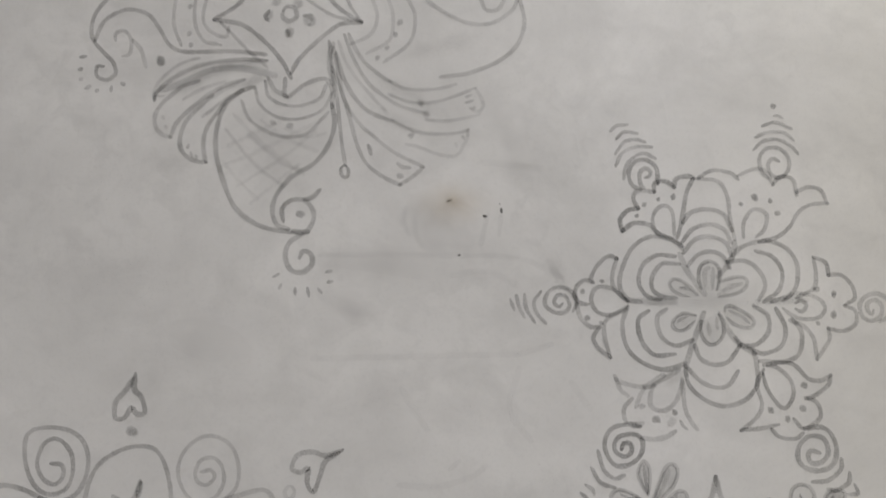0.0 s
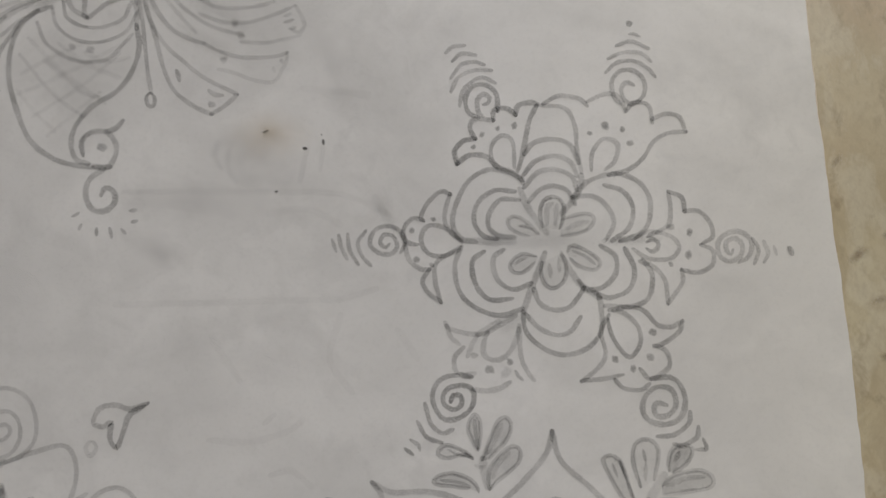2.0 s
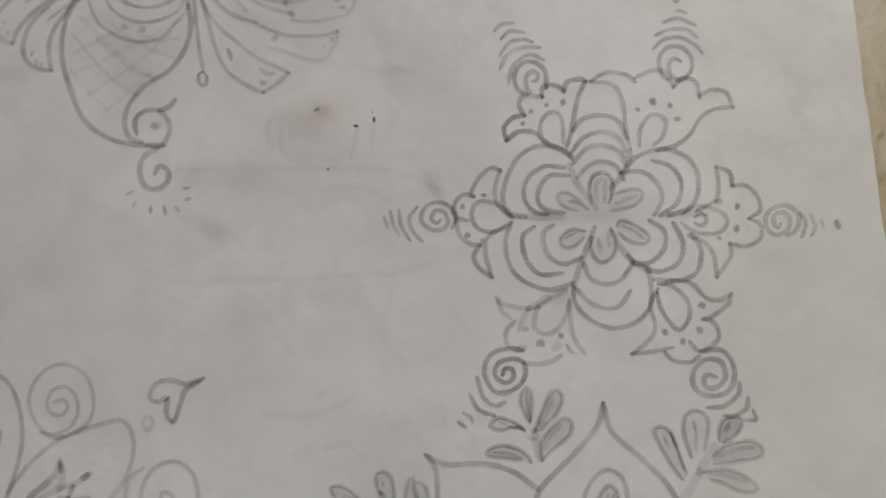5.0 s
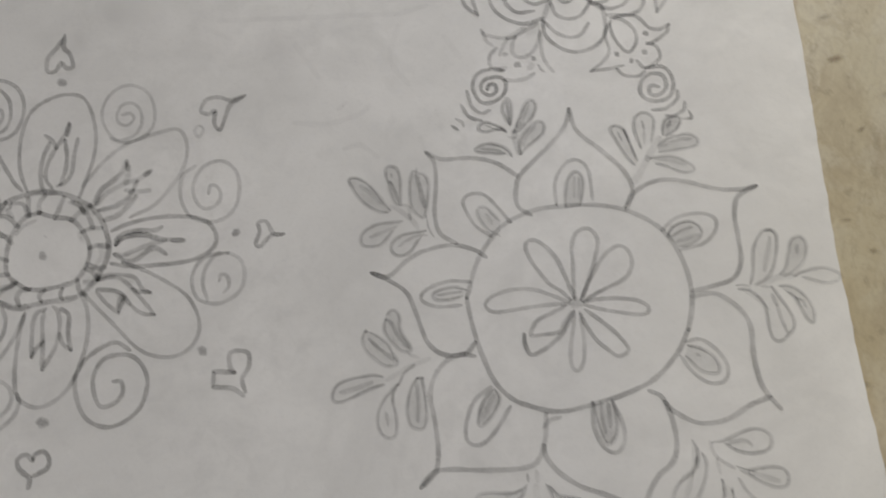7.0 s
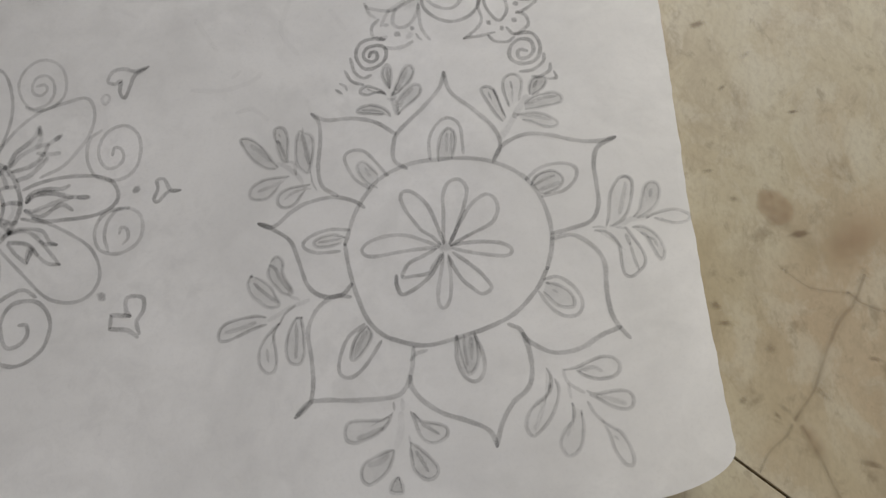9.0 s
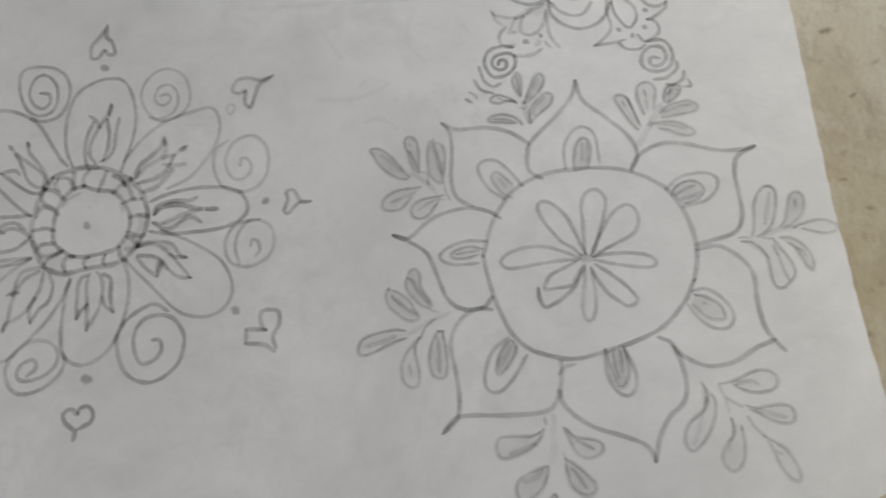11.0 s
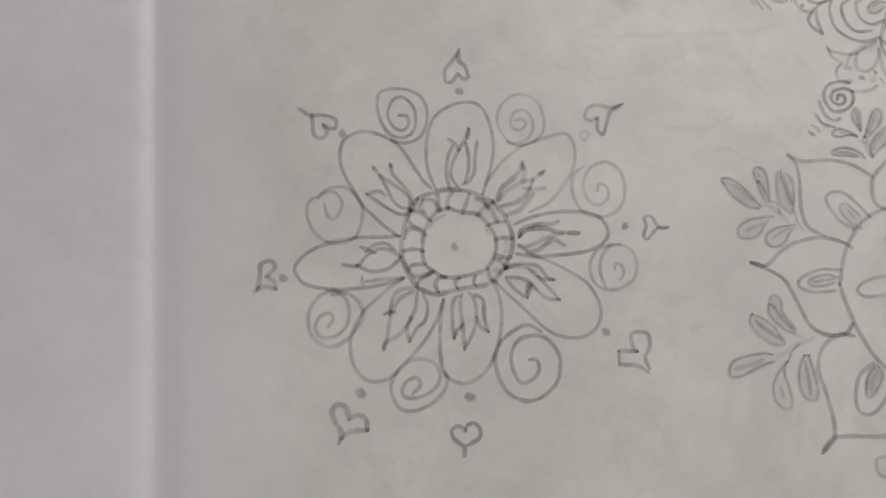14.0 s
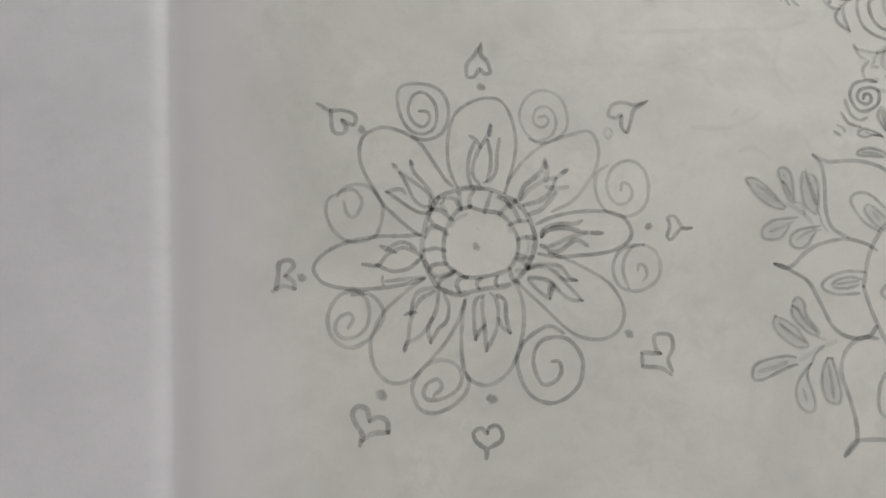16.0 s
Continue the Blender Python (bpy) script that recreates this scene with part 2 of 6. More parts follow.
def sheet(point, height, ns, nt_):
    """A grid of quads over the unit square."""
    bm = bmesh.new()
    grid = [[bm.verts.new((*point(s, t), height(*point(s, t)))) for t in nt_] for s in ns]
    for a, b in zip(grid, grid[1:]):
        for i in range(len(a) - 1):
            bm.faces.new((a[i], b[i], b[i + 1], a[i + 1]))
    return bm, grid


def steps(n, power=1.0):
    return [1 - (1 - i / n) ** power for i in range(n + 1)]


book = new("sketchbook")
tagged(book, "open sketchbook with pencil flower drawings lying on marble floor", "sketchbook")

ACROSS = [0.5 - 0.5 * math.cos(math.pi * i / 120) for i in range(121)]
bm, _ = sheet(page_point, page_z, ACROSS, steps(240))
shade_smooth(bm)
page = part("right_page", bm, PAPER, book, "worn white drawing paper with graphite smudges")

# sheets below the drawn page, each a little short of the one above
bm, grid = sheet(page_point, lambda x, y: page_z(x, y) - 0.00035, ACROSS, steps(60))
rim = [g[0] for g in grid] + grid[-1][1:] + [g[-1] for g in grid[-2::-1]]
below = rim
for k in range(1, 7):
    inset = -0.00035 - 0.00025 * (k % 2) + 0.00012 * k
    ring = []
    for v, first in zip(below, rim):
        c = Vector((0.04, 0.08, 0)) - first.co
        c.z = 0
        ring.append(bm.verts.new((first.co.x + c.normalized().x * inset, first.co.y + c.normalized().y * inset, first.co.z * (1 - k / 6) + 0.0004)))
    for i in range(len(ring) - 1):
        bm.faces.new((below[i], ring[i], ring[i + 1], below[i + 1]))
    below = ring
part("page_block", bm, AGED, book, "stack of yellowed sheet edges under the drawn page")


# left-hand page: rises from the gutter in a shallow arch
def left_point(s, t):
    return SPINE + 0.0001 - 0.205 * s, FOOT + (HEAD - FOOT) * t


def left_z(x, y):
    d = SPINE + 0.0001 - x
    return page_z(SPINE, y) + 0.00005 + 0.0009 * (1 - math.exp(-((max(d, 0) / 0.0026) ** 2))) + 0.009 * (1 - math.exp(-d * max(d, 0) / (0.06 * (max(d, 0) + 0.005)))) - 0.03 * max(d - 0.09, 0)


bm, _ = sheet(left_point, left_z, [(i / 60) ** 2 for i in range(61)], steps(60))
shade_smooth(bm)
part("left_page", bm, PAPER_COOL_LIT, book, "blank white page beyond the rounded fold of the gutter")
bm, grid = sheet(left_point, lambda x, y: left_z(x, y) - 0.0004, [(i / 30) ** 2 for i in range(31)], steps(20))
rim = [g[0] for g in grid] + grid[-1][1:] + [g[-1] for g in grid[-2::-1]] + grid[0][-2:0:-1]
ring = [bm.verts.new((v.co.x, v.co.y, 0.0004)) for v in rim]
for i in range(len(rim)):
    bm.faces.new((rim[i], rim[i - 1], ring[i - 1], ring[i]))
part("left_page_block", bm, PAPER_COOL_LIT, book, "stack of blank sheets under the left page")


# ---- pencil strokes ----
LAYER = [0]


def smooth_line(points, step=0.00035):
    """A flowing line through a few points (mm), as evenly spaced metres."""
    p = [Vector(q) / 1000 for q in points]
    if len(p) == 2:
        p = [p[0], (p[0] + p[1]) / 2, p[1]]
    closed = (p[0] - p[-1]).length < 1e-6
    before = p[-2] if closed else 2 * p[0] - p[1]
    after = p[1] if closed else 2 * p[-1] - p[-2]
    q = [before, *p, after]
    out = []
    for a, b, c, d in zip(q, q[1:], q[2:], q[3:]):
        n = max(2, int((c - b).length / step))
        for i in range(n):
            t = i / n
            out.append(0.5 * (2 * b + (c - a) * t + (2 * a - 5 * b + 4 * c - d) * t * t + (3 * b - a - 3 * c + d) * t ** 3))
    return out + [p[-1]]


def ribbon(bm, line, width, tone, rng, ground=page_z, lift=0.00006, taper=0.8, profile=None):
    """One stroke: a band that lies on the page, with its pressure along it."""
    uv = bm.loops.layers.uv.get("stroke") or bm.loops.layers.uv.new("stroke")
    press = bm.verts.layers.float.get("pressure") or bm.verts.layers.float.new("pressure")
    LAYER[0] += 1
    z = lift + 0.0000025 * (LAYER[0] % 40)
    if not profile and len(line) > 4 and (line[0] - line[-1]).length > 0.003:
        head, tail = (line[0] - line[2]).normalized(), (line[-1] - line[-3]).normalized()
        line = [line[0] + head * 0.00038, line[0] + head * 0.00019, *line, line[-1] + tail * 0.00019, line[-1] + tail * 0.00038]
    phase, swing = rng.uniform(0, 60), rng.uniform(0.85, 1.12)
    heel, toe = (0.0, 0.0) if profile else (rng.uniform(0.1, 0.45), rng.uniform(-0.25, 0.35))
    total, rows = max(1, len(line) - 1), []
    for i, c in enumerate(line):
        d = line[min(i + 1, total)] - line[max(i - 1, 0)]
        if d.length < 1e-9:
            continue
        n = Vector((-d.y, d.x)).normalized()
        at = Vector((phase, 900 * c.x, 900 * c.y))
        end = min(1.0, 0.45 * taper + (1 - 0.45 * taper) * math.sqrt(min(i, total - i) / 4))
        w = 0.5 * width * end * (1 + 0.22 * noise.noise(at * 0.6))
        if profile:
            w = 0.5 * width * profile(i / total)
        c = c + n * 0.00006 * noise.noise(at * 0.35)
        row = [bm.verts.new((*(c + n * w * k), ground(*(c + n * w * k)) + z)) for k in (1, -1)]
        ends = heel * math.exp(-i * 0.35 / 0.9) + toe * math.exp(-(total - i) * 0.35 / 0.9)
        for v in row:
            v[press] = tone * swing * (1 + 0.4 * noise.noise(at * 0.22) + ends)
        rows.append((row, i / total))
    for (a, s), (b, t) in zip(rows, rows[1:]):
        f = bm.faces.new((a[0], a[1], b[1], b[0]))
        for loop, pair in zip(f.loops, ((s, 1), (s, 0), (t, 0), (t, 1))):
            loop[uv].uv = pair


STROKE, TONE = 1.75, 0.83


def seeded(*values):
    return random.Random(" ".join(f"{v:.2f}" for v in values))


def lines(drawing, name, width, tone, *strokes):
    rng = seeded(*strokes[0][0], width)
    bm = bmesh.new()
    for points in strokes:
        ribbon(bm, smooth_line(points), width * STROKE / 1000, tone * TONE, rng)
    return part(name, bm, GRAPHITE, drawing)


def leaf(drawing, name, tone, shade, outline, *scribbles):
    """A leaf: its outline, a soft rubbed tone inside, and short hatching strokes (width, tone, points)."""
    rng = seeded(*outline[0], *outline[-1])
    bm = bmesh.new()
    edge = smooth_line(outline)
    ribbon(bm, edge, 0.5 * STROKE / 1000, tone * TONE, rng)
    uv, press = bm.loops.layers.uv["stroke"], bm.verts.layers.float["pressure"]
    middle = sum(edge, Vector((0, 0))) / len(edge)
    heart = bm.verts.new((*middle, page_z(*middle) + 0.00004))
    heart[press] = 1.5 * shade
    ring = []
    for p in edge[::3] + [edge[-1]]:
        v = bm.verts.new((*p, page_z(*p) + 0.00004))
        v[press] = 1.5 * shade * rng.uniform(0.5, 1.3)
        ring.append(v)
    for a, b in zip(ring, ring[1:] + ring[:1]):
        for loop in bm.faces.new((heart, a, b)).loops:
            loop[uv].uv = (0.5, 0.5)
    for width, strength, points in scribbles:
        ribbon(bm, smooth_line(points), width / 1000, strength * TONE, rng, taper=0.5)
    return part(name, bm, GRAPHITE, drawing)


def smudge(drawing, name, centre, long, broad, turn, tone, ground=page_z, mat=None, hard=1.0):
    """A rubbed patch of graphite dust that fades out to its rim."""
    rng = seeded(*centre, long)
    bm = bmesh.new()
    uv = bm.loops.layers.uv.new("stroke")
    press = bm.verts.layers.float.new("pressure")
    LAYER[0] += 1
    rings, around, rows = 5, 28, []
    c, s = math.cos(radians(turn)), math.sin(radians(turn))
    for k in range(rings + 1):
        row = []
        for i in range(around):
            a = 2 * math.pi * i / around
            r = k / rings * (1 + 0.3 * noise.noise(Vector((centre[0], 1.3 * math.cos(a), 1.3 * math.sin(a)))))
            x, y = long * r * math.cos(a), broad * r * math.sin(a)
            x, y = (centre[0] + x * c - y * s) / 1000, (centre[1] + x * s + y * c) / 1000
            v = bm.verts.new((x, y, ground(x, y) + 0.00003 + 0.0000012 * (LAYER[0] % 20)))
            v[press] = tone * (0.5 + 0.5 * math.cos(math.pi * (k / rings) ** hard)) * rng.uniform(0.85, 1.1)
            row.append(v)
            if k == 0:
                break
        rows.append(row)
    for a, b in zip(rows, rows[1:]):
        for i in range(around):
            j = (i + 1) % around
            f = bm.faces.new((a[0], b[i], b[j]) if len(a) == 1 else (a[i], b[i], b[j], a[j]))
            for loop in f.loops:
                loop[uv].uv = (0.5, 0.5)
    return part(name, bm, mat or GRAPHITE, drawing)


def spot(drawing, name, centre, radius, tone, mat=None):
    """A small dot, pressed and rubbed into the paper."""
    turn = seeded(*centre, radius).uniform(0, 180)
    return smudge(drawing, name, centre, 1.3 * radius + 0.15, 1.05 * radius + 0.12, turn, 0.85 * tone, mat=mat, hard=3.0)


def drawing_of(name, label, *strokes):
    ob = lines(book, name, *strokes)
    return tagged(ob, label=label)



# daisy drawing
daisy = drawing_of("daisy_drawing", "pencil drawing of a daisy with eight petals, curls and hearts", 0.82, 0.57,
       [(-7, 10.6), (-3.97, 11.75), (-0.37, 12.38), (4.31, 11.49), (8.87, 9.03)],
       [(8.89, 9.27), (11.3, 5.49), (12.38, 0.39), (10.83, -3.67), (8.7, -6.47), (5.97, -8.28), (1.52, -8.67), (-2, -9.13), (-4.91, -9.51), (-8.26, -7.9)],
       [(-6.87, 10.71), (-8.95, 7.71), (-10.25, 3.97), (-10.89, -0.48), (-9.88, -4.65), (-8.03, -8.03)])
lines(daisy, "ring", 0.70, 0.56,
       [(-0.67, 8.41), (2.2, 7.27), (5.34, 6.59), (7.52, 4.29), (8.79, 1.22), (8.41, -1.73), (6.5, -4.8), (3.49, -5.89), (-0.62, -6.32), (-2.91, -5.93)],
       [(-2.35, -6.2), (-4.57, -4.77), (-6.19, -3.14), (-6.61, -0.76), (-6.13, 2.76), (-5.01, 5.43), (-3.09, 7.59), (-0.44, 8.39)])
lines(daisy, "ring", 0.58, 0.30,
       [(-4.72, 4.46), (-3.69, 5.83), (-1.38, 6.77)])
lines(daisy, "bead", 0.72, 0.55,
       [(-5.6, 10.39), (-3.61, 10.15), (-2.49, 7.8)])
lines(daisy, "bead", 0.72, 0.55,
       [(-5.6, 10.39), (-6.29, 8.99), (-5.22, 7.48)])
lines(daisy, "bead", 0.72, 0.55,
       [(-8.33, 8.27), (-6.37, 7.79), (-4.51, 5.88)])
lines(daisy, "bead", 0.72, 0.55,
       [(-8.46, 8.16), (-9.03, 6.52), (-7.97, 4.9), (-6.05, 3.95)])
lines(daisy, "bead", 0.72, 0.55,
       [(-10.11, 2.54), (-9.17, 4.38), (-7.42, 4.39), (-5.54, 2.84)])
lines(daisy, "bead", 0.72, 0.55,
       [(-10.52, -0.15), (-8.29, 0.18), (-6.35, -0.42)])
lines(daisy, "bead", 0.72, 0.55,
       [(-9.86, -4.3), (-8.75, -3.2), (-6.19, -3.14)])
lines(daisy, "bead", 0.72, 0.55,
       [(-10.54, -2.38), (-8.89, -5.3), (-6.7, -5.44), (-4.57, -4.77)])
lines(daisy, "bead", 0.72, 0.55,
       [(-8.22, -7.44), (-7.46, -6.33), (-4.93, -4.98)])
lines(daisy, "bead", 0.72, 0.55,
       [(-2.11, -6.1), (-3.76, -6.34), (-4.42, -7.58), (-3.95, -9)])
lines(daisy, "bead", 0.72, 0.55,
       [(0.89, -6.3), (-0.36, -7.38), (0.22, -8.94)])
lines(daisy, "bead", 0.72, 0.55,
       [(4.05, -6.16), (3.48, -7.41), (4.08, -8.62)])
lines(daisy, "bead", 0.72, 0.55,
       [(6.61, -4.92), (7.02, -6.95), (8.11, -7.84)])
lines(daisy, "bead", 0.72, 0.55,
       [(8.08, -2.9), (9.31, -3.57), (10.36, -4.94)])
lines(daisy, "bead", 0.72, 0.55,
       [(8.39, -1.97), (10.19, -2.92), (11.61, -2.89)])
lines(daisy, "bead", 0.72, 0.55,
       [(8.77, 0.98), (10.34, 1.36), (12.32, 0.99)])
lines(daisy, "bead", 0.72, 0.55,
       [(7.26, 4.07), (9.09, 4.67), (11.11, 4.66)])
lines(daisy, "bead", 0.72, 0.55,
       [(5.33, 6.47), (7.37, 8.15), (9.09, 8.77)])
lines(daisy, "bead", 0.72, 0.55,
       [(7.17, 8.65), (8.48, 7.24), (9.45, 4.77)])
lines(daisy, "bead", 0.72, 0.55,
       [(2.29, 7.02), (3.31, 9.37), (4.04, 11.02)])
lines(daisy, "bead", 0.72, 0.55,
       [(-0.57, 8.16), (-0.54, 10.21), (0.52, 11.6)])
lines(daisy, "bead", 0.72, 0.55,
       [(-2.58, 11.3), (-2.6, 9.49), (-2.35, 8.03)])
lines(daisy, "bead", 0.72, 0.55,
       [(5.62, 10.08), (7.09, 9.14), (7.8, 7.64)])
lines(daisy, "ring_shade", 0.80, 0.24,
       [(9.91, -2.71), (11.15, -0.44), (10.61, 1.36)],
       [(7.92, -5.51), (9.66, -5.62), (11.08, -3.96)],
       [(4.24, -8.18), (6.55, -8.09)],
       [(-7.58, -8.23), (-4.45, -9.23), (-2.2, -9.72)],
       [(-3, 11.54), (-1.21, 12.04), (2.3, 11.96)],
       [(5.09, 10.01), (6.8, 9.31), (9.58, 7.36)],
       [(-8.68, 8.4), (-6.02, 10.03)])
lines(daisy, "ring_shade", 0.50, 0.22,
       [(6.64, 4.32), (7.16, 2.16)],
       [(7.22, 4.29), (7.73, 1.89)],
       [(0.31, 3.98), (0.96, 3.35)])
spot(daisy, "dot", (0.1, -0.01), 0.70, 0.65)
lines(daisy, "petal", 0.58, 0.53,
       [(-2.96, 12.65), (-4.3, 17.12), (-4.11, 23.25), (-2.21, 28.11), (1.6, 30.66), (5.87, 31.18), (8.4, 29.41), (9.92, 24.32), (9.75, 19.38), (8.09, 13.94), (6.89, 10.97)])
lines(daisy, "petal", 0.58, 0.46,
       [(7.53, 13), (11.39, 17.43), (15.9, 20.63), (21.53, 22.41), (25.25, 23.07), (26.92, 21.47), (27.34, 18.34), (26.24, 14.69), (24.12, 11.74), (20.76, 8.29), (16.39, 6.38)])
lines(daisy, "petal", 0.64, 0.57,
       [(12.94, 3.95), (16.27, 5.18), (21.74, 6.04), (27.7, 5.66), (31.15, 4.22), (32.52, 1.46), (31.53, -0.88), (28, -2.56), (21.99, -3.11), (16.09, -2.95), (12.85, -2.26)])
lines(daisy, "petal", 0.58, 0.52,
       [(14.98, -2.17), (19.51, -4.25), (22.85, -6.25), (26.66, -9.11), (28.62, -12.53), (29.05, -15.82), (27.52, -18.83), (24.21, -20.3), (20.21, -19.79), (17.49, -18.11), (14.86, -15.39), (11.7, -11.93), (7.99, -7.83)])
lines(daisy, "petal", 0.64, 0.53,
       [(-2.91, -10.58), (-3.77, -14.31), (-4.37, -19.38), (-4.26, -23.88), (-3.3, -26.17), (-0.59, -27.7), (2.28, -27.14), (5.35, -24.58), (7.46, -20.23), (8.56, -15.75), (8.52, -11.13), (7.43, -7.56)])
lines(daisy, "petal", 0.64, 0.53,
       [(-11.01, -5.97), (-13.39, -7.32), (-16.97, -9.96), (-19.36, -12.08), (-21.19, -14.79), (-22.26, -18.1), (-21.9, -22.02), (-20.26, -24.9), (-17.65, -26.09), (-14.49, -25.34), (-10.92, -22.27), (-7.28, -18.61), (-4.72, -14.81), (-3.05, -10.91)])
lines(daisy, "petal", 0.64, 0.56,
       [(-11.01, 3.07), (-15.07, 3.09), (-19.68, 3.26), (-25.46, 2.56), (-30.11, 0.74), (-32.7, -2), (-32, -4.36), (-29.81, -6), (-24.77, -7.14), (-19.1, -7.17), (-14.5, -6.67), (-10.76, -5.76)])
lines(daisy, "petal", 0.64, 0.52,
       [(-11.35, 3.09), (-13.79, 5.02), (-16.53, 7.93), (-18.17, 9.71), (-20.28, 13.8), (-21.55, 16.29), (-22.53, 19.99), (-21.87, 23.63), (-19.9, 25.36), (-16.67, 25.93), (-12.61, 24.34), (-9.79, 22.09), (-7.65, 18.53), (-5.53, 14.75), (-3.89, 12.83)])
lines(daisy, "tulip", 0.65, 0.56,
       [(4.94, 25.47), (4.3, 23.4), (1.98, 19.82), (0.68, 16.83), (0.63, 14.63), (1.69, 12.99)],
       [(4.2, 22.17), (4.55, 19.06), (4.19, 16.01), (3.29, 13.62)],
       [(6.61, 22.28), (5.87, 18.98), (5.5, 15.93), (4.27, 13.93), (2.79, 13.29)],
       [(0.56, 23.24), (1.8, 22.18), (2.52, 20.65)],
       [(1.28, 21.71), (-0.02, 18.71), (-0.41, 15.06), (-0, 12.6)])
lines(daisy, "tulip", 0.63, 0.57,
       [(-15.82, 18.15), (-14.29, 16.23), (-11.49, 13.89), (-9.59, 12.32), (-8.52, 10.69), (-8.76, 8.9)],
       [(-12.14, 18.55), (-11.69, 16.33), (-9.73, 13.78), (-8.23, 11.52), (-7.88, 9.81)],
       [(-14.4, 16.24), (-13.05, 13.37), (-11.94, 10.53), (-10.28, 8.99), (-8.65, 8.77)],
       [(-17.44, 12.42), (-15.43, 12.79), (-14.27, 12.6), (-13.61, 11.84)],
       [(-17.21, 12.29), (-14.09, 9.82), (-11.85, 8.13), (-9.9, 7.53), (-8.33, 8.27)])
lines(daisy, "tulip", 0.77, 0.45,
       [(9.85, 9.33), (10.91, 11.94), (13.48, 13.87), (15.21, 15.73), (15.85, 17.41)],
       [(15.82, 17.17), (16.26, 15.29), (15.55, 12.88)],
       [(10.08, 9.2), (12.05, 11.27), (15.2, 12.91), (17.91, 13.6), (20.47, 15.16)],
       [(17.91, 13.6), (16.86, 11.46)],
       [(15.68, 11.65), (17.44, 11.18), (20.09, 11.26)],
       [(10.57, 8.08), (13.62, 8.74), (15.89, 10.05), (16.86, 11.46)])
lines(daisy, "tulip", 0.77, 0.45,
       [(11.59, 6.08), (14.05, 6.89), (16, 8.59), (17.6, 10.31)])
lines(daisy, "tulip", 0.74, 0.62,
       [(13.65, 1.26), (14.51, 2.88), (17.32, 3.66), (20.89, 3.55), (22.26, 4.07)],
       [(13.76, 1.25), (15.43, 2.58), (18.44, 2.87), (22.5, 1.76), (26.51, 1.26)],
       [(13.48, -0.52), (15.12, -0.75), (18.18, 0.25), (20.64, 1.04), (22.95, 1.49)],
       [(13.48, -0.52), (15.59, -1.97), (17.63, -1.75), (19.93, -0.11), (21.37, 0.04), (23.03, -1.15)])
lines(daisy, "tulip", 0.60, 0.53,
       [(10.34, -5.17), (12.41, -4.37), (15.34, -4.56), (17.28, -5.28), (18.6, -7.38), (20.05, -8.18)],
       [(20.05, -8.18), (17.95, -7.92), (16.84, -7.26)],
       [(10.34, -5.17), (13.55, -4.8), (15.56, -5.99), (17.36, -8), (19.45, -10.49), (20.78, -12.33)],
       [(10.42, -6.94), (13.31, -7.37), (14.98, -8.31), (16.54, -10.29), (18.48, -11.94), (20.78, -12.33)],
       [(10.25, -7.52), (11.92, -9.62), (14.18, -11.64)],
       [(14.18, -11.64), (15.15, -8.9), (14.44, -8.97), (13.9, -10.92)])
lines(daisy, "tulip", 0.65, 0.55,
       [(-1.34, -18.58), (-1.5, -16.18), (-1.35, -12.76), (-0.73, -10.72), (0.83, -10.02)],
       [(-1.46, -18.57), (-0.54, -17.05), (0.57, -16.1)],
       [(0.52, -20.98), (0.55, -16.33), (0.37, -12.88), (0.67, -10.59)],
       [(0.63, -20.98), (2.79, -17.06), (3.54, -13.67), (3.2, -10.76), (2.37, -9.66)],
       [(3.72, -10.1), (5.12, -11.47), (5.05, -14.93), (5.6, -17.83)],
       [(5.6, -17.83), (4.1, -16.58), (3.56, -14.82)])
lines(daisy, "tulip", 0.65, 0.56,
       [(-15.74, -20.02), (-14.8, -17.51), (-14.15, -14.15), (-12.2, -10.29), (-9.1, -8.54)],
       [(-14.08, -13.02), (-13.19, -9.64), (-11.72, -8.13), (-9.06, -7.84)],
       [(-15.44, -12.93), (-13.93, -12.46), (-12.58, -12.67)],
       [(-15.43, -18.59), (-12.29, -17.12), (-10.45, -14.98), (-8.89, -12.24), (-8.2, -8.83)],
       [(-10.46, -18.61), (-10.75, -16.1), (-9.8, -13.89)],
       [(-10.34, -18.61), (-8.82, -16.23), (-7, -14.66), (-6.34, -11.84), (-7.08, -9.25)])
lines(daisy, "tulip", 0.65, 0.55,
       [(-22.94, -2.16), (-19.99, -2.59), (-18.17, -0.72), (-15.21, 0.62), (-12.94, 0), (-11.17, -1.29)],
       [(-20.22, -2.57), (-17.2, -3.94), (-14.32, -3.77), (-12.53, -2.72), (-11.19, -1.64)],
       [(-19.1, 1.22), (-17.76, 0.54), (-16.3, -0.25)],
       [(-18.12, 0.22), (-16.08, 1.62), (-14, 1.6), (-12.23, 0.31)])
lines(daisy, "tulip", 0.65, 0.55,
       [(-19.19, -4.62), (-19.25, -5.77), (-18.98, -7.06)])
lines(daisy, "tulip", 0.65, 0.55,
       [(-18.46, -5.94), (-14.44, -5.74), (-10.76, -5.64)])
lines(daisy, "tulip", 0.93, 0.52,
       [(5.18, 25.46), (4.84, 24.24), (4.49, 22.77)])
lines(daisy, "tulip", 0.93, 0.52,
       [(-15.7, 18.14), (-15.05, 17.25)])
lines(daisy, "tulip", 0.93, 0.52,
       [(-12.02, 18.66), (-11.73, 17.55)])
lines(daisy, "tulip", 0.93, 0.52,
       [(-15.74, -20.02), (-15.33, -18.82)])
lines(daisy, "tulip", 0.93, 0.52,
       [(23.9, 1.43), (26.51, 1.26)])
lines(daisy, "tulip", 0.93, 0.52,
       [(15.92, 16.92), (15.89, 15.19)])
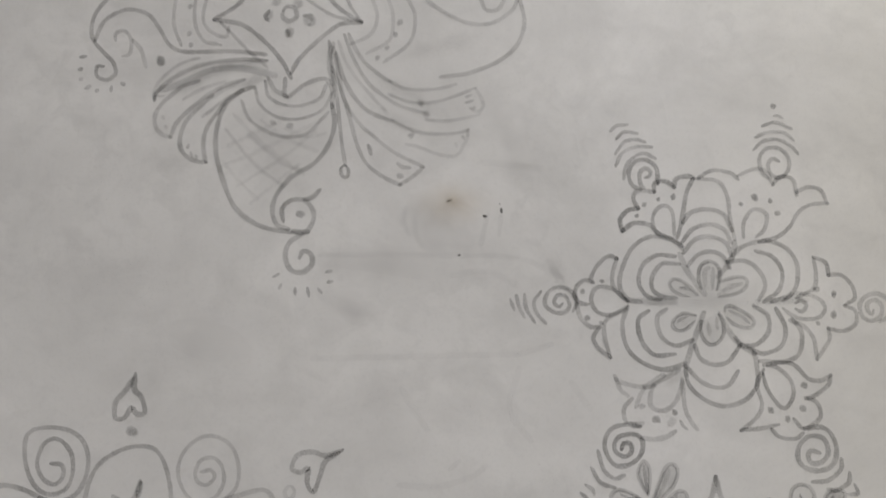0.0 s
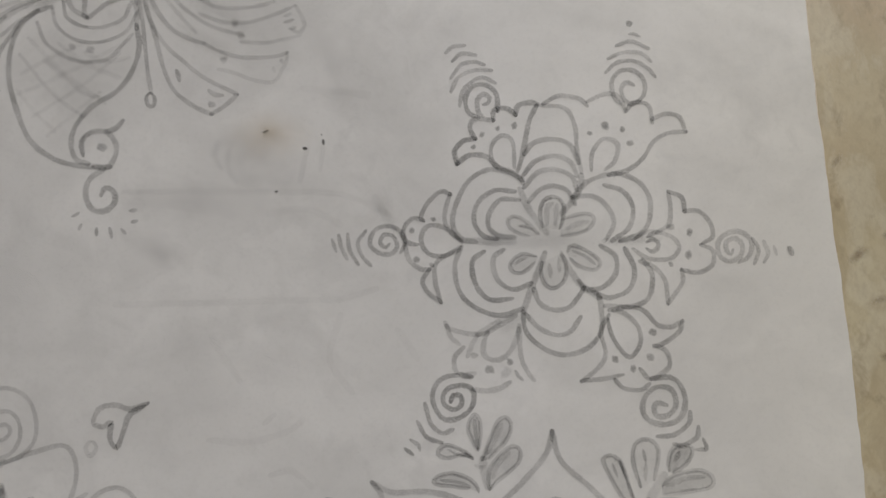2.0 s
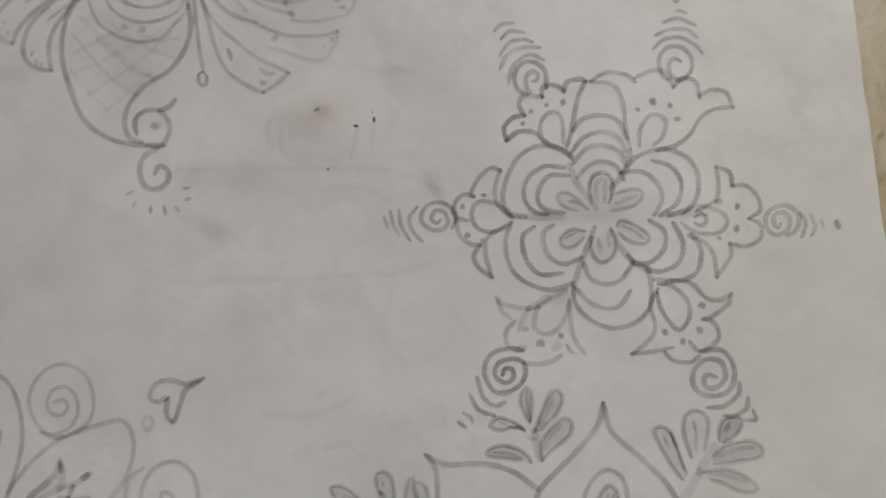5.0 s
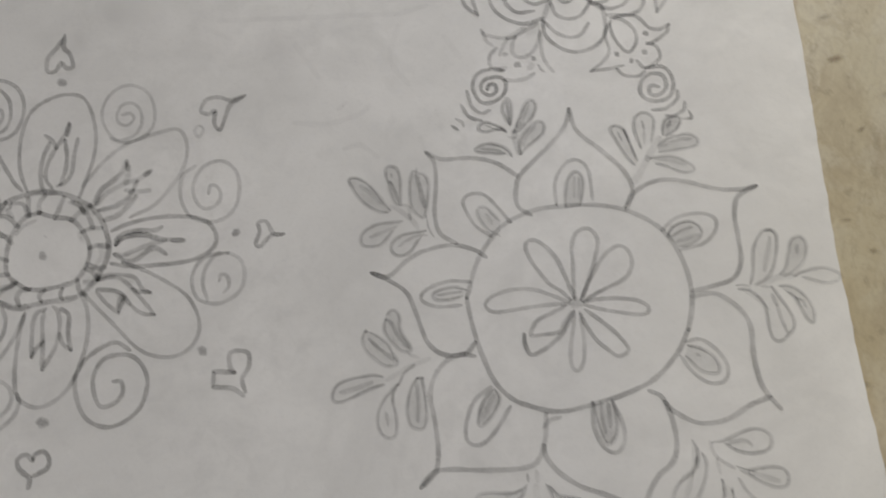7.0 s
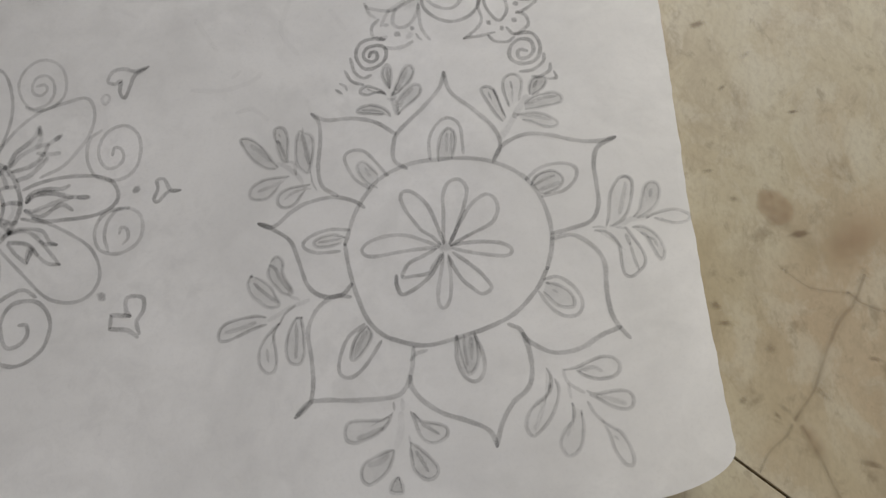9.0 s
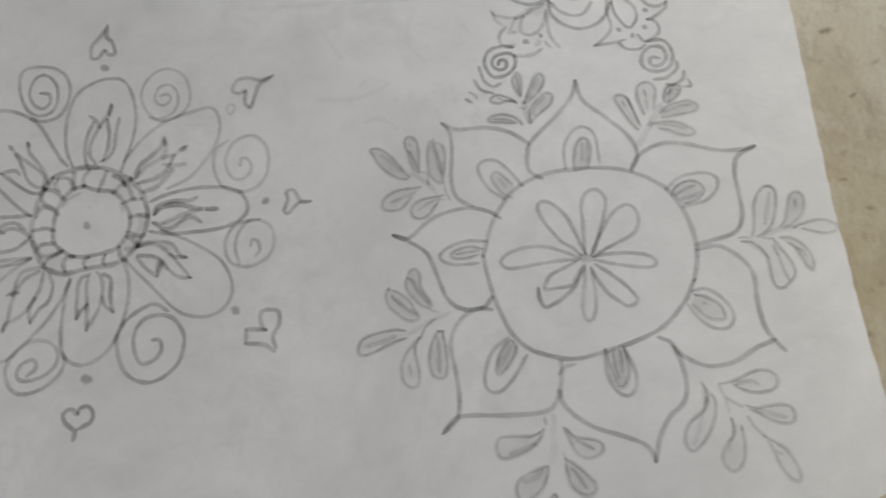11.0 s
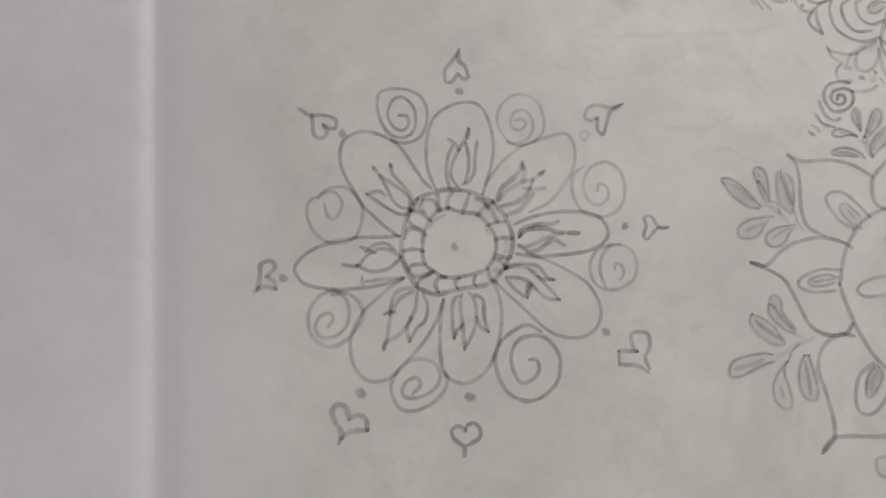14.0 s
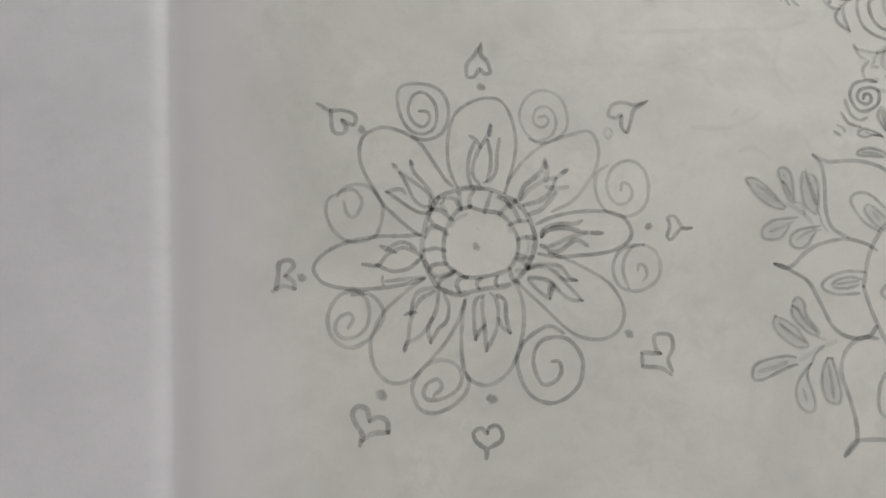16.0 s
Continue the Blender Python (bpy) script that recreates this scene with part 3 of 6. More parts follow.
lines(daisy, "tulip", 0.93, 0.52,
       [(18.94, 14.27), (20.46, 15.04)])
lines(daisy, "tulip_shade", 0.85, 0.15,
       [(9.55, 9.76), (12.03, 12.62), (15.31, 14.86)],
       [(10.81, 7.89), (14.41, 8.64), (17.18, 10.4)],
       [(13.85, 2.23), (18.03, 2.93), (21.47, 1.89)],
       [(15.06, -1.27), (20.08, -0.28)],
       [(7.95, -5.16), (12.64, -4.76), (16.7, -6.18)],
       [(10.35, -6.94), (13.54, -7.61), (16.21, -10.1)])
lines(daisy, "spiral", 0.58, 0.56,
       [(-9.57, 29.14), (-7.92, 28.8), (-7.67, 27.17), (-8.96, 25.75), (-10.92, 26.72), (-11.95, 29.27), (-10.93, 32.33), (-8.72, 33.09), (-6.46, 30.84), (-6.08, 27.7), (-7.22, 24.91), (-10.01, 24.2), (-12.52, 25.94), (-13.94, 30), (-13.58, 33.98), (-10.75, 35.09), (-6.59, 34.36), (-4.1, 31.97), (-3.64, 28.19), (-5.23, 24.3), (-8.55, 22.88), (-11.47, 23.66)])
lines(daisy, "spiral", 0.52, 0.35,
       [(15.21, 26.52), (16.68, 26.69), (17.31, 25.53), (15.99, 24.35), (14.46, 24.94), (14.12, 26.58), (15.13, 28.41), (17.23, 28.67), (18.66, 26.96), (18.65, 24.2), (17, 22.05), (14.17, 21.6), (12.16, 23.57), (11.22, 26.75), (12.21, 29.83), (14.71, 31.96), (17.54, 32.18), (20.2, 30.39), (21.36, 27.05), (20.8, 23.7), (18.41, 21.6), (15.32, 20.91), (12.98, 21.91)])
lines(daisy, "spiral", 0.58, 0.43,
       [(31.2, 10.07), (31.72, 11.51), (33.11, 10.93), (33.49, 8.94), (32.1, 7.32), (30.04, 7.21), (28.67, 9.01), (28.35, 11.73), (29.61, 14.48), (31.84, 15.95), (34.29, 16.05), (36.5, 14.05), (37.12, 10.92), (36.33, 7.29), (34.25, 4.98), (31.18, 4.46), (28.27, 5.38), (26.48, 7.68), (25.86, 11.02), (26.66, 14.05), (28.74, 15.4)])
lines(daisy, "spiral", 0.58, 0.41,
       [(32.81, -7.18), (33.21, -5.78), (34.36, -6.1), (34.72, -8.02), (33.49, -9.35)])
lines(daisy, "spiral", 0.58, 0.41,
       [(34.66, -1.69), (32.22, -2.13), (30.4, -4.4), (29.83, -7.32), (30.65, -10.33)],
       [(34.07, -1.65), (36.88, -3.05), (37.69, -6.09), (36.73, -8.99), (34.13, -10.81), (31.74, -11.11), (28.92, -9.98), (27.83, -7.19), (28.4, -4.26), (30.42, -2.25), (34.07, -1.65)])
lines(daisy, "spiral", 0.64, 0.52,
       [(13.53, -24.06), (14.89, -24.16), (15.14, -26.2), (13.58, -27.98), (11.26, -28.36), (10.01, -26.05), (9.87, -22.67), (11.52, -19.96), (14.47, -19.26), (17.28, -20.03), (19.3, -22.79), (19.56, -25.63), (18.26, -29.11), (14.91, -31.62), (11.48, -31.91), (8.28, -29.8), (6.72, -25.8), (6.69, -22.44), (8.69, -19.41), (11.76, -17.47), (14.11, -17.06), (16.28, -18.59)])
lines(daisy, "spiral", 0.64, 0.52,
       [(-10.46, -28.94), (-8.79, -27.42), (-9.48, -25.93), (-11.42, -26.45), (-12.43, -28.24), (-11.63, -29.61), (-8.61, -29.62), (-5.69, -27.98), (-4.72, -25.51), (-5.9, -23.2), (-8.66, -22.21), (-11.53, -23.01), (-13.93, -25.38), (-14.65, -28.07), (-13.5, -31.1), (-11.02, -32.27), (-7.63, -31.55), (-4.67, -29.38), (-3.37, -27.05), (-3.78, -25.03)])
lines(daisy, "spiral", 0.64, 0.52,
       [(-26.47, -14.65), (-25.38, -13.03), (-26.12, -11.85), (-28.17, -12.61), (-29.04, -14.81), (-27.67, -16.59), (-24.98, -16.44), (-22.88, -14.68), (-22.18, -11.89), (-22.82, -8.99), (-24.79, -7.48), (-27.64, -8.09), (-29.76, -10.46), (-30.45, -13.58), (-29.45, -16.68), (-26.41, -18.58), (-23.01, -17.48), (-20.65, -15.06), (-19.38, -12.42), (-20.37, -9.73), (-22.55, -8.09), (-25.39, -8.24)])
lines(daisy, "spiral", 0.58, 0.50,
       [(-27.57, 11.82), (-26.36, 12.95), (-24.03, 13.17), (-22.52, 10.92), (-23.22, 8.58), (-24.43, 7.46), (-25.65, 8.48), (-26.22, 11.14)],
       [(-27.54, 12.42), (-24.92, 14.07), (-21.44, 13.87), (-18.92, 10.95), (-18.37, 8.28), (-19.63, 4.2), (-22.02, 2.58), (-25.46, 2.56), (-28.23, 4.73), (-29.79, 8.38), (-29.32, 11.33), (-27.54, 12.42)])
lines(daisy, "heart", 0.70, 0.55,
       [(4.28, 43.58), (4.06, 40.77), (5.29, 39.31), (5.82, 36.74), (4.47, 36.55), (3.58, 37.62), (2.36, 36.03), (0.91, 36.11), (0.98, 38.64), (2.71, 40.72), (4.09, 42.69)])
lines(daisy, "heart", 0.64, 0.53,
       [(39.03, 28.95), (35.97, 28.11), (33.83, 28.87), (31.32, 28.5), (30.11, 26.3), (31.63, 25.58), (32.92, 26.14), (32.66, 23.64), (33.75, 22.32), (34.87, 24.77), (35.87, 27.23), (38.49, 28.6)])
lines(daisy, "heart", 0.64, 0.52,
       [(45.58, 1.18), (43.43, 1.33), (41.95, 3.86), (40.47, 3.6), (40.74, 1.88), (39.87, -0.24), (40.74, -0.91), (42.79, 1.01), (45.46, 1.19)])
lines(daisy, "heart", 0.70, 0.57,
       [(37.37, -27.5), (36.89, -25.21), (38.12, -23.03), (38.09, -20.74), (36.44, -20.04), (34.64, -20.49), (34.68, -22.78), (35.45, -23.97)],
       [(35.45, -23.97), (31.7, -23.47)],
       [(31.7, -23.47), (31.56, -26.28)],
       [(31.56, -26.28), (34.95, -26.76), (37.04, -28.26)])
lines(daisy, "heart", 0.70, 0.57,
       [(-1.17, -41.5), (-1.03, -39.92), (-2.89, -38.17), (-3.21, -36.54), (-1.81, -35.79), (-0.57, -36.96)],
       [(-0.57, -36.96), (-0.15, -35.92), (1.34, -35.5), (2.33, -36.97), (1.86, -38.55), (-0.8, -39.73)])
lines(daisy, "heart", 0.81, 0.62,
       [(-25.25, -37.24), (-24.72, -35.17), (-25.94, -33.15), (-26.41, -31.18), (-25.26, -29.98), (-23.64, -30.64), (-23.2, -32.83)],
       [(-23.2, -32.83), (-21.52, -32.21), (-19.91, -33.09), (-19.7, -35.25)],
       [(-19.7, -35.25), (-22.76, -35.22), (-24.78, -36.44)])
lines(daisy, "heart", 0.76, 0.59,
       [(-40.24, -6.1), (-39.72, -3.27), (-39.43, -0.99), (-37.51, -0.53), (-36.75, -1.74), (-38.38, -3.59)],
       [(-38.38, -3.59), (-36.85, -4.84), (-36.56, -6.35)],
       [(-36.56, -6.35), (-38.78, -5.63), (-40.92, -6.52)])
lines(daisy, "heart", 0.70, 0.57,
       [(-30.56, 31.77), (-28.16, 30.14), (-25.33, 29.99), (-23.02, 28.87), (-23.36, 26.79), (-25.67, 27.9)],
       [(-25.67, 27.9), (-24.92, 26.26), (-25.8, 25.07), (-27.64, 25.79), (-27.92, 30.13)])
spot(daisy, "dot", (3.64, 33.69), 0.81, 0.65)
spot(daisy, "dot", (36.19, 2.06), 0.70, 0.65)
spot(daisy, "dot", (29.64, -19.55), 0.81, 0.65)
spot(daisy, "dot", (0.87, -30.45), 0.93, 0.65)
spot(daisy, "dot", (-20.65, -28.05), 1.05, 0.65)
spot(daisy, "dot", (-35.15, -4.15), 0.81, 0.65)
spot(daisy, "dot", (-21.77, 25.71), 0.81, 0.65)
lines(daisy, "dot", 0.58, 0.43,
       [(29.83, 23.55), (30.57, 22.38), (29.58, 21.19), (28.86, 22.48), (29.83, 23.55)])

# dahlia drawing
dahlia = drawing_of("dahlia_drawing", "pencil drawing of a round dahlia with seven pointed petals", 0.68, 0.58,
       [(78.75, -13.33), (81.46, -6.4), (85.91, -0.74), (92, 2.1), (98.5, 2.65), (105.45, 2.15), (111.04, 0.28), (115.76, -3.33), (118.21, -7.87), (119.31, -12.78), (119.08, -17.45), (117.67, -21.9)],
       [(117.67, -21.9), (114.92, -26.13), (110.08, -30.3), (105.02, -32.33), (99.52, -33.67), (94.05, -34.59), (90.31, -33.93), (86.06, -32.25), (82.94, -29.22), (80.98, -24.56), (79.57, -19.27), (78.75, -13.33)])
lines(dahlia, "floret", 0.60, 0.50,
       [(98.33, -15.32), (98.5, -11.77), (98.8, -8.18), (98.93, -5.14), (99.94, -2.79), (101.52, -1.97), (102.99, -2.5), (103.74, -4.44), (103.01, -7.42), (101.84, -10.32), (100.67, -13.19), (99.23, -15.42)])
lines(dahlia, "floret", 0.60, 0.50,
       [(99.46, -15.44), (100.56, -13.18), (102.29, -10.37), (104.13, -7.78), (106.12, -6.17), (107.78, -5.74), (109.15, -6.87), (109.5, -9.09), (108.35, -11.38), (106.3, -12.6), (103.58, -13.74), (101.21, -14.8), (99.55, -15.69)])
lines(dahlia, "floret", 0.60, 0.50,
       [(99.55, -15.69), (102.07, -15.36), (105.46, -15.36), (108.79, -15.83), (110.61, -16.61), (111.38, -17.74), (110.51, -18.59), (108.51, -18.5), (105.23, -17.8), (101.94, -16.88), (99.74, -16.06)])
lines(dahlia, "floret", 0.60, 0.50,
       [(99.9, -16.9), (102.31, -19.02), (104.67, -21.23), (106.04, -23.09), (106.78, -24.53), (106.14, -25.37), (104.68, -25.68), (103.25, -24.52), (101.42, -22.62), (99.96, -20.17), (99.06, -17.52)])
lines(dahlia, "floret", 0.60, 0.50,
       [(98.08, -17.06), (97.46, -20.5), (96.63, -23.86), (96.43, -26.45), (97.1, -27.75), (98.02, -27.39), (98.81, -25.78), (99.16, -22.97), (99.12, -19.51), (98.97, -17.16)])
lines(dahlia, "floret", 0.60, 0.50,
       [(96.91, -16), (93.98, -17.23), (91.63, -18.17), (90.41, -19.44), (89.86, -21.01), (92.01, -20.99), (93.93, -20.95), (95.21, -20.5), (96.1, -19.2), (97.63, -17.02)])
lines(dahlia, "floret", 0.60, 0.50,
       [(97.51, -15.59), (94.21, -13.95), (91.42, -12.82), (88.56, -12.41), (85.66, -12.71), (83.3, -13.54), (82.08, -14.85), (82.83, -15.99), (84.65, -16.4), (87.19, -16.19), (90.65, -15.83), (94.09, -15.71), (97.49, -15.83)])
lines(dahlia, "floret", 0.60, 0.50,
       [(97.77, -15.27), (95.98, -13.3), (94.13, -11.91), (92.77, -9.96), (91.21, -7.38), (90.42, -5.09), (90.87, -3.66), (92.4, -3.58), (94.28, -5.01), (95.86, -7.26), (97.01, -10.41), (97.91, -13.5), (98.35, -15.09)])
lines(dahlia, "floret", 0.60, 0.62,
       [(88.63, -20.77), (88.63, -22.5), (89.53, -24.42), (91.82, -23.73), (93.83, -22.44), (95.63, -20.89), (97.04, -18.71), (97.95, -17.17)])
spot(dahlia, "dot", (98.53, -15.7), 1.10, 0.50)
lines(dahlia, "petal", 0.68, 0.57,
       [(91.94, 1.36), (89.73, 3.22), (89.61, 6.38), (90.79, 9.43), (95.93, 14), (99.89, 18.12), (101.18, 21.65)],
       [(101.18, 21.65), (102.21, 17.21), (106.56, 12.83), (110.23, 8.57), (111.31, 4.64), (109.74, 1.05)])
lines(dahlia, "petal", 0.68, 0.57,
       [(109.81, 1.66), (112.11, 4.55), (116.38, 6.22), (120.96, 5.7), (126.45, 3.81), (130.94, 3.3), (134.09, 3.7)],
       [(134.09, 3.7), (130.49, 1.84), (129.24, -1.76), (129.22, -6.05), (128.98, -10.26), (126.93, -13.36), (122.58, -14.55), (119.41, -15.15)])
lines(dahlia, "petal", 0.68, 0.57,
       [(119.28, -16.07), (123.48, -15.82), (126.85, -18.5), (128.42, -21.86), (127.97, -27.41), (128.22, -31.79), (129.31, -34.25), (130.65, -36.26)],
       [(129.31, -34.25), (126.04, -35.32), (121.55, -37.54), (116.88, -37.86), (113.04, -35.74), (111.7, -34.02)])
lines(dahlia, "petal", 0.68, 0.57,
       [(109.33, -31.97), (111.28, -33.23), (112.38, -36.73), (112.52, -40.91), (111.38, -43.87), (108.52, -46.16), (106.26, -49.45), (104.88, -53.23)],
       [(104.88, -53.23), (103.88, -50.75), (101.02, -49.07), (96.06, -47.21), (92.61, -44.93), (90.41, -42.19), (90.15, -40.09)])
lines(dahlia, "petal", 0.68, 0.57,
       [(91.1, -34.86), (90.44, -39.06), (89.14, -42.09), (86.91, -43.46), (80.47, -43.67), (74.01, -43.17), (70.73, -43.53), (68.27, -45.82)],
       [(68.27, -45.82), (70.95, -43.55), (71.74, -39.63), (71.37, -34.24), (70.96, -29.81), (73.04, -25.52), (76.52, -23.57), (79.32, -23.95)])
lines(dahlia, "petal", 0.68, 0.57,
       [(79.68, -21.59), (77.65, -23.45), (73.7, -23.31), (70.95, -20.76), (69.39, -15.96), (67.8, -11.67), (64.38, -8.94), (61.49, -7.46)],
       [(61.49, -7.46), (64.4, -8.34), (68.01, -5.67), (71.61, -3.95), (76.95, -3.26), (80.98, -4.53), (82.88, -5.94)])
lines(dahlia, "petal", 0.68, 0.57,
       [(77.55, -2.96), (74.71, -0.82), (73.94, 2.98), (74.61, 9.21), (74.45, 13.06), (73.1, 15.12)],
       [(73.1, 15.12), (76.04, 13.53), (81.46, 13.36), (86.19, 12.09), (90.17, 9.11)])
lines(dahlia, "petal", 0.57, 0.43,
       [(90.61, -36.96), (91.55, -35.98), (93.42, -35.6)])
lines(dahlia, "eye_loop", 0.57, 0.47,
       [(96.89, 3.08), (97.16, 7.47), (99.22, 10.68), (101.67, 11.44), (103.6, 9.31), (103.73, 3.59)])
leaf(dahlia, "eye_drop", 0.50, 0.16, [(98.58, 2.1), (98.68, 4.86), (99.35, 7.33), (100.3, 8.76), (101.29, 9.16), (102.17, 8.29), (102.36, 6.36), (101.79, 3.89), (101.2, 2.44)],
     (0.90, 0.25, [(100.82, 7.81), (100.43, 4.54)]),
     (0.80, 0.20, [(101.64, 7.71), (101.19, 3.7)]))
lines(dahlia, "eye_loop", 0.57, 0.47,
       [(115.76, -3.33), (118.88, -1.21), (122.94, -0.67), (125.59, -1.96), (125.23, -4.39), (122.66, -6.54), (118.62, -7.31)])
leaf(dahlia, "eye_drop", 0.50, 0.16, [(116.47, -4.86), (117.59, -3.13), (119.42, -2.22), (121.15, -2.17), (122.52, -3.07), (122.9, -4.47), (121.82, -5.82), (119.79, -6.58), (118.31, -6.66)],
     (0.80, 0.30, [(117.4, -4.72), (119.23, -3.81), (121.12, -3.28)]),
     (1.20, 0.28, [(118.41, -5.81), (120.17, -5.39), (122.07, -4.75)]))
lines(dahlia, "eye_loop", 0.57, 0.47,
       [(116.61, -24.06), (119.55, -23.79), (122.36, -26.31), (123.26, -29.15), (122.09, -31.21), (119.47, -31.18), (117.15, -29.11), (115.44, -26.18)])
leaf(dahlia, "eye_drop", 0.45, 0.10, [(117.16, -24.55), (119.22, -25.33), (120.98, -26.63), (121.82, -28.27), (121.51, -29.67), (120.23, -29.66), (118.7, -29.18), (117.3, -27.6), (116.38, -26.39)],
     (0.90, 0.25, [(116.84, -24.52), (117.84, -25.19)]),
     (0.80, 0.15, [(118.04, -26.11), (119.13, -26.78)]))
lines(dahlia, "eye_loop", 0.57, 0.47,
       [(99.33, -33.44), (99.11, -37.69), (100.35, -40.93), (102.34, -41.92), (103.9, -40.19), (103.94, -37.05), (102.78, -33.21)])
leaf(dahlia, "eye_drop", 0.52, 0.22, [(99.46, -33.6), (99.66, -36.32), (100.19, -38.82), (101, -40.46), (102.23, -39.73), (103.07, -37.69), (103.12, -35.02), (102.81, -33.69)],
     (0.80, 0.35, [(100.67, -33.5), (100.65, -36.09), (100.85, -38.56)]),
     (0.90, 0.22, [(101.93, -33.83), (101.91, -37.59)]))
lines(dahlia, "eye_loop", 0.57, 0.47,
       [(81.8, -29.67), (78.92, -31.62), (77.08, -35.27), (76.94, -38.47), (79.07, -39.38), (81.91, -37.29), (84.9, -33.24)])
leaf(dahlia, "eye_drop", 0.50, 0.22, [(82.5, -29.84), (80.75, -31.35), (79.55, -33.44), (79.02, -35.58), (79.66, -36.28), (81.14, -35.22), (82.56, -33.38), (83.31, -31.58), (82.6, -30.07)],
     (1.10, 0.18, [(82.1, -31.14), (80.66, -33.54), (79.81, -35.32)]))
lines(dahlia, "eye_loop", 0.57, 0.47,
       [(79.48, -10.43), (75.44, -10.02), (71.31, -11.41), (70.43, -13.11), (72.92, -14.53), (77.53, -14.63)])
leaf(dahlia, "eye_drop", 0.50, 0.12, [(78.85, -11.9), (77.01, -11.23), (75.26, -11.18), (73.49, -11.6), (72.52, -12.46), (73.19, -13.36), (75.17, -13.56), (76.93, -13.26), (78.1, -12.9)],
     (0.70, 0.35, [(73.69, -12.46), (75.8, -12.31), (77.67, -12.14)]))
lines(dahlia, "eye_loop", 0.57, 0.47,
       [(84.07, -2.03), (81.27, 0.37), (79.49, 4.29), (80.42, 6.08), (83.4, 6.02), (86.16, 2.97), (87.98, 0.29)])
leaf(dahlia, "eye_drop", 0.42, 0.14, [(85.9, -2.27), (83.96, -1.08), (82.63, 0.68), (81.89, 2.51), (82.42, 3.58), (83.62, 3.58), (84.97, 2.18), (86.18, 0.55)],
     (1.20, 0.14, [(83.55, 2.33), (84.61, 0.1)]))
leaf(dahlia, "leaf", 0.50, 0.20, [(89.54, 19.19), (88.83, 20.72), (88.25, 22.61), (88.69, 24.05), (89.43, 24.73), (90.07, 23.93), (90.19, 22.19), (89.98, 20.62), (89.65, 19.06)],
     (0.90, 0.35, [(89.37, 23.75), (89.46, 21.52), (89.69, 19.79)]))
leaf(dahlia, "leaf", 0.42, 0.20, [(90.01, 17.56), (90.81, 19.32), (91.62, 21.08), (92.68, 23.07), (93.79, 24.08), (94.79, 23.5), (94.8, 22.02), (93.88, 20.38), (92.53, 19.16), (91.17, 17.82)],
     (1.30, 0.25, [(93.37, 23.13), (92.31, 21.02), (91.02, 18.93)]))
leaf(dahlia, "leaf", 0.52, 0.16, [(91.09, 13.1), (90.98, 14.8), (91.32, 16.47), (92.32, 17.84), (93.91, 19.16), (95.21, 19.65), (96.07, 18.95), (95.86, 17.51), (94.74, 16.28), (93.29, 15.2), (91.97, 14.23), (91.1, 13.22)],
     (1.20, 0.30, [(94.22, 18.64), (92.5, 17.09), (91.69, 15.22)]))
leaf(dahlia, "leaf", 0.45, 0.10, [(88.9, 18.15), (87.91, 18.97), (86.24, 19.86), (84.65, 20.24), (83.44, 19.37), (83.75, 18.62), (84.99, 18.26), (86.63, 18.6), (88, 18.48), (88.88, 17.79)],
     (0.60, 0.40, [(85.29, 19.45), (86.63, 18.72), (88.22, 18.33)]))
leaf(dahlia, "leaf", 0.45, 0.16, [(89.48, 12.89), (89.09, 13.89), (88.13, 14.94), (86.68, 15.68), (85.09, 15.95), (83.35, 15.62), (82.51, 14.85), (83.39, 14.29), (84.99, 14.14), (86.68, 13.75), (88.16, 13.61)],
     (0.70, 0.35, [(83.89, 14.97), (86.16, 14.64), (87.95, 13.99)]))
lines(dahlia, "stem", 0.94, 0.33,
       [(90.27, 18.03), (90.46, 15.7), (90.9, 13.6)])
lines(dahlia, "stem", 0.62, 0.25,
       [(88.95, 17.17), (89.73, 16.74), (90.65, 16.77)])
leaf(dahlia, "leaf", 0.55, 0.14, [(112.4, 9.41), (111.8, 10.19), (110.65, 12.23), (109.42, 14.77), (108.61, 17.04), (109.81, 17.66), (111.09, 16.8), (111.82, 14.9), (112.36, 12.42), (113.16, 10.3)],
     (0.80, 0.40, [(110.03, 16.42), (110.52, 14.42)]),
     (0.50, 0.50, [(111.18, 16.55), (111.96, 14.04), (112.81, 11.29)]))
leaf(dahlia, "leaf", 0.45, 0.10, [(113.96, 12.63), (113.5, 14.74), (113.14, 16.85), (113.45, 18.78), (114.57, 19.78), (116.04, 19.64), (117.05, 18.43), (116.85, 16.49), (116.33, 14.83), (115.98, 13.65)],
     (0.90, 0.35, [(114.77, 18.41), (115.03, 16.42)]),
     (0.80, 0.25, [(115.03, 16.42), (114.62, 13.54)]))
leaf(dahlia, "leaf", 0.42, 0.28, [(118.37, 14.88), (118.42, 16.34), (119.05, 17.99), (120.26, 18.74), (121.72, 18.59), (122.21, 17.93), (121.6, 16.52), (120.35, 15.42), (118.91, 14.7)],
     (1.20, 0.40, [(120.28, 17.87), (119.31, 16.25)]))
leaf(dahlia, "leaf", 0.42, 0.20, [(117.13, 12.81), (118.86, 14.22), (120.84, 14.76), (123.11, 14.9), (124.69, 14.02), (124.76, 12.79), (123.35, 12.2), (121.08, 11.94), (118.81, 11.68), (117.11, 11.6)],
     (1.00, 0.30, [(118.05, 12.96), (120.73, 13.8), (123.33, 13.91)]))
leaf(dahlia, "leaf", 0.45, 0.10, [(115.32, 10.57), (117.6, 10.95), (119.81, 10.61), (121.92, 9.57), (123.33, 8.35), (123.12, 7.53), (121.65, 7.31), (120.05, 7.83), (118.27, 8.84), (116.33, 9.51)],
     (1.00, 0.33, [(116.43, 10.46), (119.17, 9.95), (121.83, 8.85)]))
